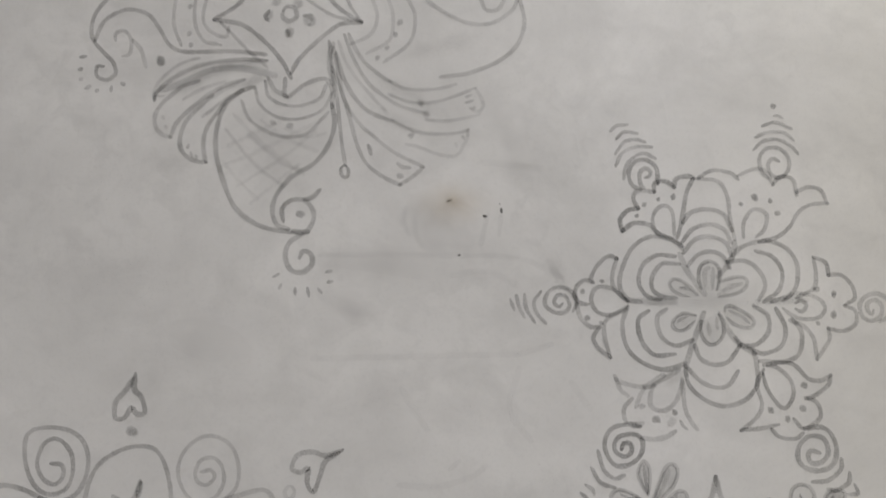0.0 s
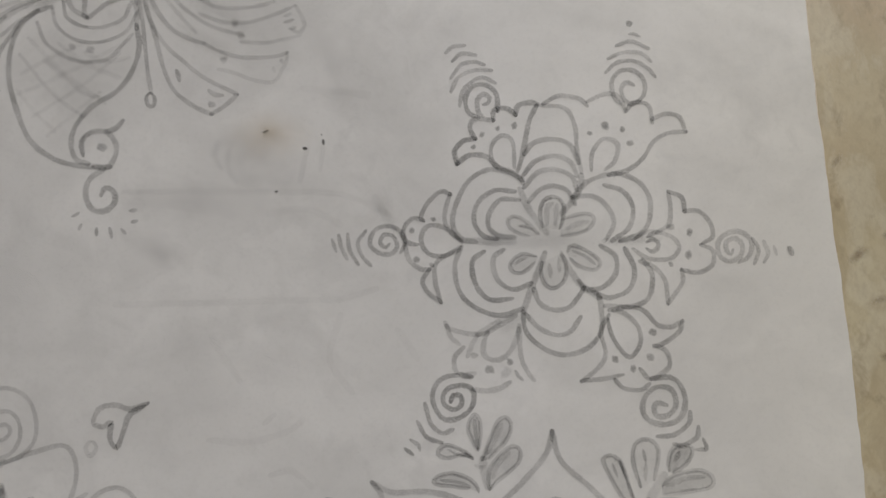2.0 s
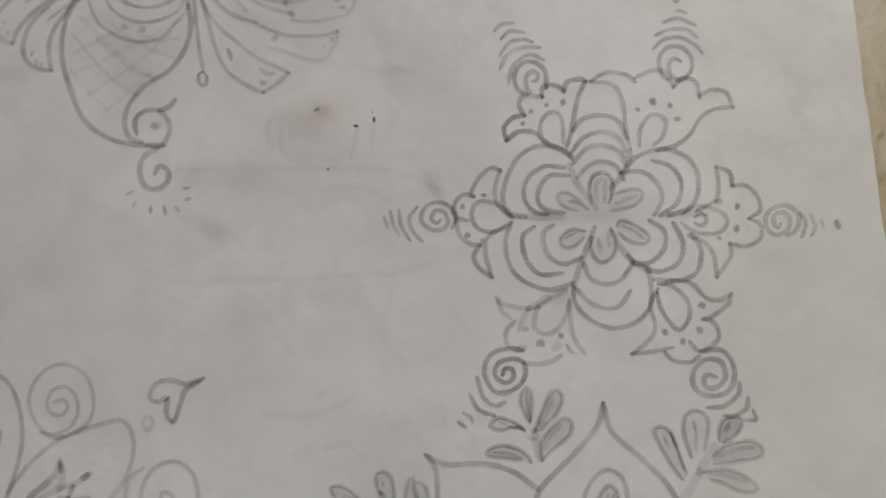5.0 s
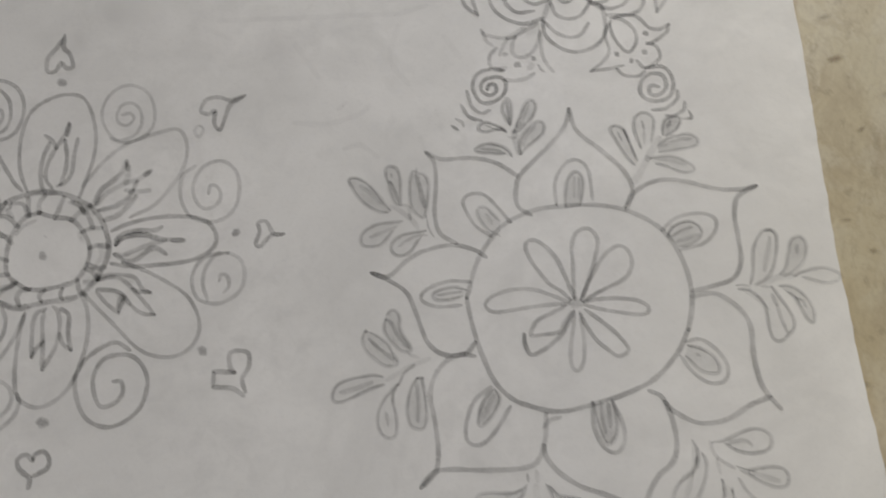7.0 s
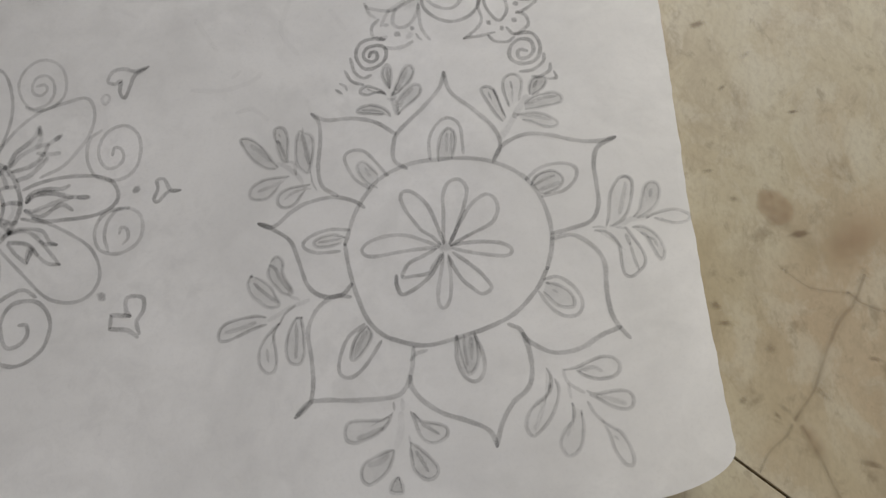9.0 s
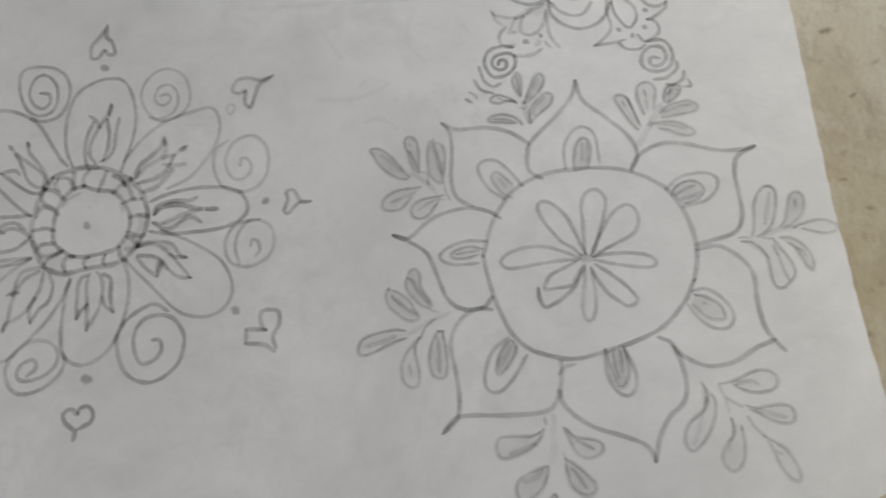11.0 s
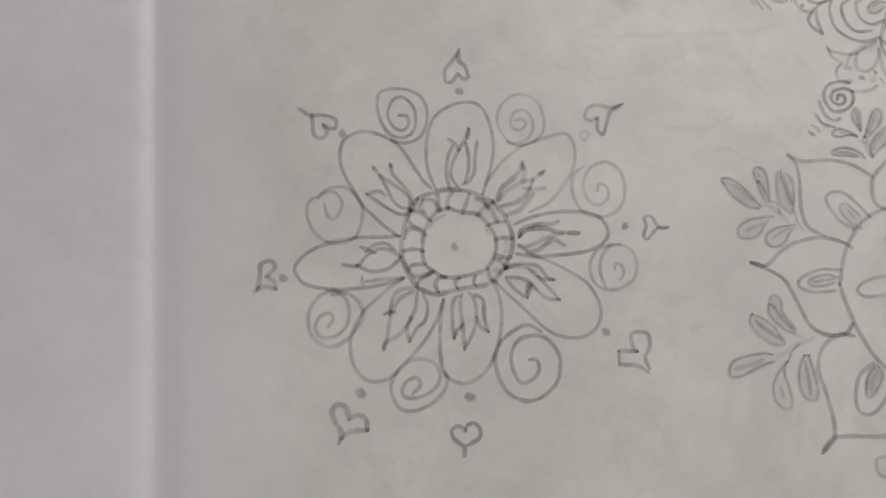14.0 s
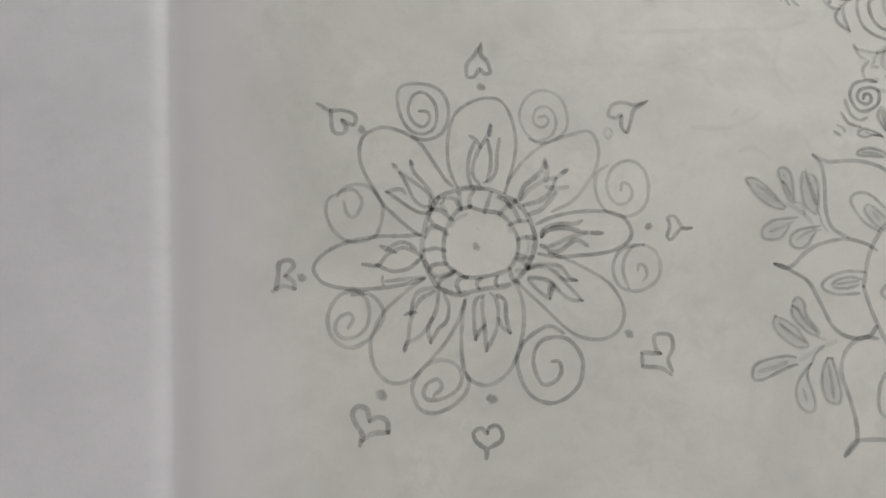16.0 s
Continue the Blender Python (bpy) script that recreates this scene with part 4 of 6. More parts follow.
lines(dahlia, "stem", 1.12, 0.20,
       [(111.62, 6.14), (113.28, 8.13), (115.12, 10.83)])
lines(dahlia, "stem", 1.00, 0.28,
       [(114.85, 10.37), (116.19, 12.42), (117.77, 14.57)])
leaf(dahlia, "leaf", 0.45, 0.17, [(65.76, 4.18), (64.77, 5.44), (63.57, 7.31), (62.14, 9.21), (60.58, 10.53), (59.1, 11.13), (57.95, 10.75), (58.71, 8.9), (59.81, 7.04), (61.25, 5.5), (63.15, 4.28), (65.18, 3.76)],
     (1.00, 0.25, [(60.2, 9.37), (62.1, 7.79), (64.1, 5.73)]))
leaf(dahlia, "leaf", 0.45, 0.14, [(65.35, 9.53), (65.06, 11.34), (65.21, 12.52), (66.26, 12.91), (67.37, 12.09), (67.88, 10.14), (67.79, 7.54), (67.6, 5.2), (66.59, 5.52), (65.85, 7.35), (65.45, 9.16), (65.94, 10.07)],
     (0.70, 0.30, [(66.09, 11.49), (66.3, 10.64)]),
     (1.00, 0.35, [(65.7, 9.85), (66.66, 7.87), (67.29, 5.93)]))
leaf(dahlia, "leaf", 0.50, 0.16, [(70.34, 11.84), (69.69, 9.75), (69.36, 6.81), (69.73, 4.42), (70.81, 2.92), (71.93, 2.47), (72.57, 4.53), (73.01, 7.08), (73.11, 9.45), (72.36, 10.83), (71.12, 11.17), (70.57, 11.82)],
     (0.90, 0.55, [(71.05, 12.37), (71, 11.18)]),
     (1.20, 0.42, [(70.87, 10.6), (71.56, 7.8), (72.01, 4.58)]),
     (0.60, 0.40, [(72.38, 2.43), (72.64, 0.31), (73.37, -1.26)]))
leaf(dahlia, "leaf", 0.42, 0.08, [(67.96, 2), (65.69, 1.96), (62.86, 1.74), (60.58, 0.65), (59.64, -0.89), (60.07, -2.08), (61.64, -2.45), (63.33, -2.24), (64.83, -0.99), (65.99, 0.42)],
     (1.00, 0.22, [(61.68, -0.6), (63.95, 0.13), (66.46, 0.96)]))
leaf(dahlia, "leaf", 0.48, 0.08, [(72.17, -0.11), (70.14, -0.28), (67.88, -0.55), (65.94, -1.54), (65.34, -2.99), (65.87, -4.19), (67.2, -4.64), (68.9, -3.99), (70.07, -2.59), (71.24, -1.19)],
     (0.80, 0.30, [(67.03, -2.68), (68.41, -1.75), (70.68, -0.91), (72.03, -1.03)]))
lines(dahlia, "stem", 0.75, 0.28,
       [(65.78, 5), (67.68, 3.9), (69.65, 1.97), (70.51, 0.5)])
lines(dahlia, "stem", 0.50, 0.30,
       [(67.6, 5.2), (69.06, 4.72), (69.33, 2.47)])
leaf(dahlia, "leaf", 0.45, 0.12, [(59.74, -18.05), (59.07, -19.64), (59.82, -21.87), (61.33, -23.29), (62.95, -24.6), (64.9, -24.75), (65.35, -23.93), (64.61, -22.47), (63.76, -20.78), (62.25, -19.35), (60.51, -18.33)],
     (1.20, 0.50, [(59.96, -17.74), (59.84, -18.5)]),
     (0.90, 0.40, [(60.49, -19.75), (62.22, -21.52), (64.81, -23.67)]))
leaf(dahlia, "leaf", 0.47, 0.16, [(63.62, -16.16), (63.15, -17.78), (63.78, -19.47), (64.96, -20.88), (66.25, -22.17), (67.55, -22.49), (68.11, -21.78), (66.84, -19.72), (66.11, -18.02), (66.26, -16.16), (65.62, -14.89), (64.52, -14.69), (63.62, -15.72)],
     (1.00, 0.42, [(63.72, -16.28), (64.7, -17.14), (65.54, -19.07), (67.46, -21.62)]))
leaf(dahlia, "leaf", 0.50, 0.08, [(62.71, -26.61), (60.76, -26.14), (58.59, -26.29), (55.88, -26.72), (53.93, -27.73), (53.18, -29.37), (53.51, -30.34), (54.81, -30.54), (56.97, -29.86), (59.13, -28.98), (61.29, -28.3), (62.91, -28)],
     (1.30, 0.25, [(54.8, -28.86), (57.5, -28.33), (60.43, -27.49)]))
leaf(dahlia, "leaf", 0.48, 0.06, [(65.18, -27.97), (63.98, -29.14), (62.35, -30.9), (61.37, -32.91), (61.25, -35.17), (62.1, -36.77), (63.37, -37.37), (64.44, -36.63), (64.67, -34.39), (64.27, -31.78), (64.19, -29.68), (65.18, -28.18)],
     (1.00, 0.28, [(62.87, -32.61), (63.07, -35.3)]),
     (0.90, 0.50, [(65.18, -27.86), (65.28, -28.5)]))
leaf(dahlia, "leaf", 0.48, 0.13, [(68.87, -26.98), (67.76, -28.59), (66.86, -30.93), (66.61, -33.51), (67.11, -35.39), (68.48, -36.11), (69.55, -35.78), (70.12, -33.97), (70.07, -31.18), (69.81, -28.54), (69.73, -27.05)],
     (0.90, 0.25, [(68.62, -28.45), (68.67, -31.59), (68.4, -34.67)]),
     (1.00, 0.40, [(68.54, -27.17), (70.16, -27.19)]))
lines(dahlia, "stem", 0.75, 0.25,
       [(63.25, -27.18), (65.43, -26.08), (67.83, -24.99), (71.1, -23.96)])
lines(dahlia, "stem", 0.37, 0.40,
       [(65.4, -27.98), (66.51, -26.16), (68.27, -24.81)])
lines(dahlia, "stem", 0.62, 0.22,
       [(67.33, -22.8), (69.48, -23.73)])
leaf(dahlia, "leaf", 0.47, 0.07, [(129.78, -14.77), (130.63, -12.63), (131.16, -9.88), (131.52, -8.21), (132.54, -6.38), (133.72, -5), (135.03, -4.78), (135.98, -5.56), (135.88, -7.49), (135.11, -10.25), (133.99, -12.61), (132.51, -14.02), (130.71, -14.85)],
     (1.10, 0.24, [(134.78, -6.36), (133.94, -9.01), (132.79, -12.27)]),
     (0.70, 0.40, [(133.89, -5.25), (135.02, -4.89), (135.82, -5.89)]))
leaf(dahlia, "leaf", 0.42, 0.20, [(135.12, -13.38), (136.39, -12.05), (137.28, -9.89), (138.23, -7.37), (139.44, -6.46), (140.65, -6.81), (141.02, -8.32), (140.32, -10.51), (139.12, -11.97), (137.6, -12.94), (135.91, -13.67)],
     (1.10, 0.32, [(139.53, -7.84), (138.89, -9.7)]))
leaf(dahlia, "leaf", 0.38, 0.04, [(137.45, -13.81), (139.14, -13.08), (141.3, -12.62), (143.39, -12.59), (145.1, -13.41), (145.74, -14.36), (144.76, -15.15), (142.87, -15.31), (140.92, -14.69), (138.98, -13.96)])
leaf(dahlia, "leaf", 0.45, 0.06, [(127.81, -15.36), (129.34, -15.61), (130.71, -16.83), (131.59, -18.43), (131.69, -20.38), (131.55, -23.04), (131.99, -24.67), (133.16, -24.98), (134.63, -24.05), (135.75, -22.88), (136.03, -21.3), (135.46, -19.32), (134.45, -17.39), (133.53, -15.44)],
     (1.30, 0.30, [(133.25, -16.51), (133.67, -18.94)]),
     (0.80, 0.30, [(133.71, -18.73), (133.92, -21.12), (134.43, -23.5)]))
leaf(dahlia, "leaf", 0.42, 0.12, [(134.59, -15.32), (136.45, -15.38), (138.03, -16.4), (139.26, -18.15), (139.83, -20.57), (139.12, -22.22), (138.28, -21.29), (137.62, -19.3), (137.09, -17.62), (135.96, -16.43)],
     (0.80, 0.30, [(137.11, -17.52), (138.21, -18.27), (138.67, -19.71)]))
lines(dahlia, "stem", 0.44, 0.45,
       [(127.18, -14.64), (128.64, -14.66), (129.94, -15.11)])
lines(dahlia, "stem", 0.87, 0.22,
       [(130.71, -14.85), (133.2, -14.31), (134.86, -13.69), (137.79, -13.62)])
lines(dahlia, "stem", 0.50, 0.35,
       [(131.5, -15.14), (133.33, -15.42)])
leaf(dahlia, "leaf", 0.42, 0.10, [(85.8, -46.99), (84.39, -47.49), (82.25, -47.43), (80.1, -47.26), (78.14, -47.62), (77.55, -49.11), (77.83, -50.44), (79.09, -51.13), (81.03, -50.77), (82.98, -50.11), (84.52, -49.12), (85.64, -47.99), (86.6, -46.23)],
     (1.10, 0.25, [(79.98, -50.3), (82.14, -49.75), (84.42, -48.91)]),
     (0.90, 0.35, [(86.81, -44.39), (86.82, -46.04)]))
leaf(dahlia, "leaf", 0.42, 0.10, [(89.8, -46.27), (90.53, -48.06), (91.13, -50.11), (92.09, -51.48), (93.61, -52.08), (95.2, -51.7), (96.31, -50.79), (96.2, -49.59), (94.9, -48.89), (93.34, -48.57), (91.58, -48.14), (90.31, -46.52)],
     (0.90, 0.40, [(91.95, -48.87), (93.27, -49.57), (94.56, -50.47)]))
leaf(dahlia, "leaf", 0.42, 0.15, [(86.44, -52.75), (84.63, -53.12), (82.48, -53.96), (80.86, -54.83), (80.27, -56.54), (80.73, -57.93), (81.76, -58.38), (83.36, -57.71), (84.99, -56.37), (85.92, -54.68), (86.55, -52.76)],
     (1.40, 0.16, [(81.91, -55.09), (83.61, -54.62), (85.34, -53.66)]))
leaf(dahlia, "leaf", 0.42, 0.14, [(89.4, -52.47), (89.59, -54.44), (89.89, -56.21), (91.14, -57.64), (92.64, -58.12), (93.92, -57.43), (94.12, -56.2), (93.19, -54.88), (91.93, -53.63), (90.46, -52.35), (89.45, -51.68)],
     (0.90, 0.30, [(90.59, -53.54), (91.52, -55.06), (92.24, -56.56)]))
leaf(dahlia, "leaf", 0.42, 0.25, [(86.81, -57.36), (85.93, -58.26), (85.47, -59.19), (85.54, -59.86), (86.66, -60.02), (87.59, -59.98), (87.64, -59.13), (87.39, -58.16), (87.12, -57.38)],
     (1.00, 0.40, [(86.93, -57.17), (87.08, -58.14)]))
lines(dahlia, "stem", 0.81, 0.20,
       [(88.45, -43.9), (88.42, -46.17)])
lines(dahlia, "stem", 1.00, 0.14,
       [(88.07, -46.55), (87.89, -49.57), (86.89, -52.29)])
lines(dahlia, "stem", 0.50, 0.28,
       [(89.32, -50.48), (89.61, -52.48)])
leaf(dahlia, "leaf", 0.42, 0.05, [(115.08, -40.42), (115.64, -41.61), (115.6, -43.45), (114.99, -44.93), (113.85, -45.85), (112.17, -46.92), (110.98, -48.32), (110.36, -50.05), (110.68, -51.55), (111.52, -52.09), (112.84, -51.22), (114.33, -49.86), (115.59, -47.98), (116.47, -46.06), (116.85, -44.07), (116.35, -42.49)],
     (1.20, 0.14, [(114.01, -46.16), (113.05, -48.78), (111.76, -50.94)]),
     (0.90, 0.30, [(115.45, -43.03), (115, -44.83)]))
leaf(dahlia, "leaf", 0.40, 0.08, [(118.77, -46.94), (118.91, -48.74), (118.27, -50.35), (117.14, -51.24), (116.1, -52.91), (116, -54.34), (116.8, -55.63), (117.98, -55.61), (119.34, -54.38), (120.07, -52.23), (120.27, -50.31), (120.23, -48.64)],
     (1.20, 0.20, [(118.1, -50.15), (117.23, -52.7)]),
     (0.90, 0.35, [(120.3, -48.15), (120.12, -49.32)]),
     (0.90, 0.35, [(118.79, -46.84), (118.98, -47.55)]))
leaf(dahlia, "leaf", 0.42, 0.06, [(118.09, -41.1), (120.7, -40.81), (122.88, -39.96), (125.04, -39.32), (127.04, -39.6), (128.06, -40.73), (127.7, -42.23), (126.25, -43.03), (123.91, -43.13), (121.99, -42.46), (120.41, -41.4)],
     (1.10, 0.22, [(121.13, -41.36), (123.53, -41.05), (124.64, -41.76)]))
leaf(dahlia, "leaf", 0.40, 0.06, [(121.6, -44.96), (123, -45.68), (125.03, -45.55), (127.54, -45.45), (129.13, -46.08), (129.48, -47.4), (128.69, -48.51), (127, -48.58), (125.16, -47.74), (123.36, -46.51), (121.97, -45.8)],
     (1.20, 0.20, [(123.43, -46.12), (125.8, -46.9), (127.85, -47.66)]))
leaf(dahlia, "leaf", 0.42, 0.05, [(123.45, -50.26), (124.85, -51.33), (126.33, -52.4), (127.27, -54.18), (127.79, -56.09), (127.6, -57.66), (126.61, -57.87), (125.73, -56.88), (124.91, -54.96), (124.56, -53.04), (123.91, -51.07)],
     (0.90, 0.30, [(125.44, -51.86), (126.04, -52.38)]),
     (1.00, 0.25, [(124.97, -52.88), (125.81, -53.7)]))
lines(dahlia, "stem", 0.56, 0.35,
       [(118.07, -41.2), (118.35, -42.87), (119.4, -44.07), (121.05, -45.22)])
lines(dahlia, "stem", 0.50, 0.35,
       [(121.66, -47.17), (122.46, -49.01), (123.61, -50.46)])
lines(dahlia, "stem", 0.56, 0.20,
       [(118.56, -43.5), (118.77, -46.24)])

# lily star drawing
snowflake = drawing_of("lily_star_drawing", "pencil drawing of a six-petalled flower ringed with lilies", 0.61, 0.58,
       [(99.4, 64.96), (100.99, 66.65), (104.1, 67.03), (106.69, 66), (107.85, 63.1)])
leaf(snowflake, "floret", 0.60, 0.10, [(101.59, 53), (101.33, 54.61), (101.41, 56.03), (102.01, 57.33), (103.19, 57.89), (104.41, 57.56), (105.12, 56.19), (104.82, 54.08), (104.13, 52.69)],
     (1.10, 0.28, [(102.33, 53.67), (102.47, 56.15), (103.31, 56.82)]),
     (0.90, 0.35, [(104, 56.6), (103.64, 53.43)]))
leaf(snowflake, "floret", 0.42, 0.10, [(104.48, 54.27), (106.09, 54.63), (108.05, 54.97), (109.36, 54.73), (109.74, 53.82), (108.97, 52.71), (107.43, 51.99), (105.66, 51.73), (104.33, 51.62)],
     (1.20, 0.25, [(105.46, 52.8), (107.08, 53.43), (108.68, 53.7)]))
leaf(snowflake, "floret", 0.55, 0.10, [(105.23, 48.93), (105.54, 49.79), (106.43, 50.01), (108.14, 49.22), (109.82, 47.98), (110.28, 46.9), (109.44, 46.07), (107.97, 46.32), (106.52, 47.1), (105.45, 48.21)],
     (0.70, 0.40, [(106.29, 49.14), (107.92, 48.35), (109.24, 47.13)]))
leaf(snowflake, "floret", 0.60, 0.12, [(101.1, 47.55), (100.99, 45.62), (101.69, 44), (102.81, 43.59), (104.07, 44.23), (104.85, 45.6), (104.8, 47.63), (104.35, 48.97)],
     (1.10, 0.28, [(102.33, 47.49), (102.36, 45.02)]),
     (1.00, 0.32, [(103.87, 48.29), (103.82, 45.92)]))
leaf(snowflake, "floret", 0.55, 0.12, [(100.46, 48.64), (98.46, 49.1), (97.11, 48.64), (96.18, 47.63), (96.3, 46.74), (97.42, 46.15), (98.76, 46.61), (100.23, 47.77)],
     (0.80, 0.38, [(96.88, 47.59), (97.79, 48.16), (99.05, 48.54)]))
leaf(snowflake, "floret", 0.50, 0.08, [(101, 51.97), (99.59, 53.64), (98.33, 54.77), (97.02, 55.1), (96.19, 54.44), (96.49, 53.36), (97.76, 52.41), (99.5, 51.87)],
     (0.90, 0.50, [(97.82, 53.55), (98.96, 53.41), (100.16, 52.72)]))
smudge(snowflake, "smudge", (103.2, 51.11), 8.19, 2.61, -4, 0.195)
smudge(snowflake, "smudge", (114.6, 50.3), 5.0, 1.4, -2, 0.16)
smudge(snowflake, "smudge", (95.5, 38.3), 3.62, 1.96, 29, 0.240)
smudge(snowflake, "smudge", (95.32, 51.21), 5.93, 1.96, -3, 0.240)
lines(snowflake, "petal", 0.61, 0.58,
       [(98.94, 61.43), (100.82, 63.55), (103.95, 64.37), (106.54, 63.34), (107.46, 60.99)])
lines(snowflake, "petal", 0.61, 0.58,
       [(99.11, 59.65), (101.17, 61.76), (103.83, 62.24), (106.58, 61.03), (107.33, 58.78)])
lines(snowflake, "petal", 0.61, 0.58,
       [(99.6, 57.33), (101.46, 59.09), (103.68, 59.59), (105.84, 58.77), (106.85, 56.6)])
lines(snowflake, "petal", 0.61, 0.62,
       [(98.91, 60.73), (96.78, 62.17), (93.28, 62.61), (90.09, 60.74), (88.16, 57.3), (87.56, 54.25), (88.77, 51.98), (90.94, 51.43)])
lines(snowflake, "petal", 0.61, 0.62,
       [(97.49, 59.03), (94.43, 59.37), (91.69, 57.56), (90.92, 54.51), (92.3, 52.24), (94.47, 51.69)])
lines(snowflake, "petal", 0.61, 0.62,
       [(98.13, 57.67), (95.23, 57.82), (93.36, 55.71), (93.24, 53.51), (94.93, 52.11), (97.11, 51.82)])
lines(snowflake, "petal", 0.61, 0.58,
       [(106.65, 57.67), (109.43, 60.18), (113.44, 61.03), (116.87, 59.79), (118.62, 57.04), (118.39, 53.53), (116.77, 51.41), (113.65, 50.43)],
       [(106.65, 57.67), (109.72, 57.68), (111.82, 56.07), (112.79, 53.38), (111.49, 50.81)])
lines(snowflake, "petal", 0.61, 0.58,
       [(111.75, 59.35), (114.57, 58.14), (115.98, 55.41), (115.09, 52.38), (112.35, 50.5)])
lines(snowflake, "petal", 0.61, 0.60,
       [(88.7, 50.67), (87.5, 47.65), (88.09, 43.68), (90.41, 41.12), (94.27, 39.71), (97.81, 40.58)])
lines(snowflake, "petal", 0.61, 0.60,
       [(92.17, 49.79), (90.34, 48.39), (90.6, 44.87), (92.66, 42.32), (96.15, 42.23)])
lines(snowflake, "petal", 0.61, 0.60,
       [(95.25, 49.89), (93.6, 48.66), (93.97, 45.57), (96.23, 43.71), (99.33, 44.43)])
lines(snowflake, "petal", 0.61, 0.60,
       [(110.56, 49.8), (112.64, 48.12), (112.64, 45.5), (110.6, 43.42), (107.97, 43.12), (106.75, 44.49)])
lines(snowflake, "petal", 0.61, 0.60,
       [(114.27, 49.17), (115.53, 45.79), (114.47, 42.79), (111.36, 41.64), (108.99, 42.63)])
lines(snowflake, "petal", 0.61, 0.60,
       [(116.93, 47.29), (118.24, 44.78), (117.4, 41.34), (114.73, 40.17), (110.58, 40.38)])
lines(snowflake, "petal", 0.61, 0.62,
       [(97.78, 40.14), (98.05, 37.09), (100.5, 34.38), (103.9, 33.18), (107.41, 34.05), (109.73, 36.52), (109.95, 39.98), (109.65, 42.16)],
       [(98.19, 39.69), (100.24, 37.42), (102.78, 36.26), (104.98, 36.75), (106.67, 38.84)])
lines(snowflake, "petal", 0.61, 0.62,
       [(99.72, 43.53), (100.46, 41.32), (102.58, 40.17), (105.21, 40.64), (107.55, 43.4)])
lines(snowflake, "rib", 0.78, 0.46,
       [(98.4, 59.43), (99.54, 56.27), (102.21, 52.17)])
lines(snowflake, "rib", 0.78, 0.46,
       [(108.17, 61.13), (107.58, 58.5), (104.75, 55.12)])
lines(snowflake, "rib", 0.78, 0.46,
       [(101.78, 49.12), (99.79, 44.84), (97.78, 40.14)])
lines(snowflake, "rib", 0.78, 0.46,
       [(104.37, 48.55), (106.73, 44.23), (109.8, 41.72)])
lines(snowflake, "rib", 0.78, 0.27,
       [(88.76, 51.81), (93.57, 51.3), (97.07, 51.12)])
lines(snowflake, "rib", 0.78, 0.12,
       [(111.04, 50.57), (115.4, 50.52), (119.76, 50.47)])
lines(snowflake, "lily", 0.65, 0.69,
       [(88.75, 63.91), (88.41, 65.88), (89.81, 67.41), (91.78, 67.76)],
       [(91.78, 67.76), (90.99, 69.58), (91.94, 70.86), (94.75, 70.54)],
       [(94.75, 70.54), (94.92, 72.05), (96.88, 72.39), (98.33, 71.25)],
       [(98.33, 71.25), (98.94, 72.73), (100.9, 73.08), (101.94, 72.67)],
       [(101.76, 72.5), (100.58, 70.42), (99.71, 67.34), (99.12, 64.71), (98.2, 62.36)],
       [(88.75, 63.91), (90.76, 65.14), (93.39, 64.74), (95.24, 62.96), (98.07, 61.48), (98.88, 60.29)])
lines(snowflake, "lily", 0.57, 0.58,
       [(97.66, 62.12), (94.64, 63.43), (94.15, 65.85), (95.13, 67.58), (96.65, 67.95), (97.72, 66.56), (97.68, 62.56)])
lines(snowflake, "lily", 0.57, 0.58,
       [(102.64, 72.54), (106.15, 71.91), (107.58, 69.16), (107.73, 65.59), (108.2, 61.57)],
       [(102.83, 72.8), (105.38, 73.92), (108.44, 73.4), (109.7, 72.17)])
lines(snowflake, "lily", 0.57, 0.58,
       [(109.91, 72.79), (112.45, 73.82), (114.64, 73.44), (115.81, 70.96)],
       [(115.81, 70.96), (117.21, 72.23), (119.39, 71.67), (119.92, 68.96)],
       [(119.95, 69.4), (121.94, 70.19), (124.11, 69.63), (125.08, 67.17)],
       [(125.08, 67.17), (122.17, 67.05), (119.89, 65.84), (117.97, 63.27), (115.67, 61.62), (112.55, 60.9)])
lines(snowflake, "lily", 0.57, 0.58,
       [(109.77, 61.49), (110.13, 64.58), (112.02, 66.7), (114.16, 65.7), (113.56, 63.06), (111.72, 61.65)])
lines(snowflake, "lily", 0.57, 0.58,
       [(87.37, 59.11), (85.89, 59.63), (83.78, 57.97), (82.53, 55.83), (82.86, 55.19)],
       [(87.37, 59.11), (86.33, 56.07), (86.66, 53.85), (88.75, 51.54)],
       [(82.86, 55.19), (81.47, 55.62), (80.1, 54.63), (79.58, 52.89), (80.4, 51.79), (81.71, 51.46)],
       [(79.95, 51.55), (80.29, 49.34), (81.97, 47.67), (83.53, 47.42)],
       [(83.53, 47.42), (82.4, 45.72), (83.1, 43.93), (85.04, 42.26)],
       [(85.04, 42.26), (84.33, 45.62), (84.83, 48.67), (88.24, 50.25)],
       [(88.75, 51.54), (86.23, 53.87), (83.6, 54.27), (82.45, 52.31), (83.4, 50.06), (86.01, 49.49), (88.72, 50.93)])
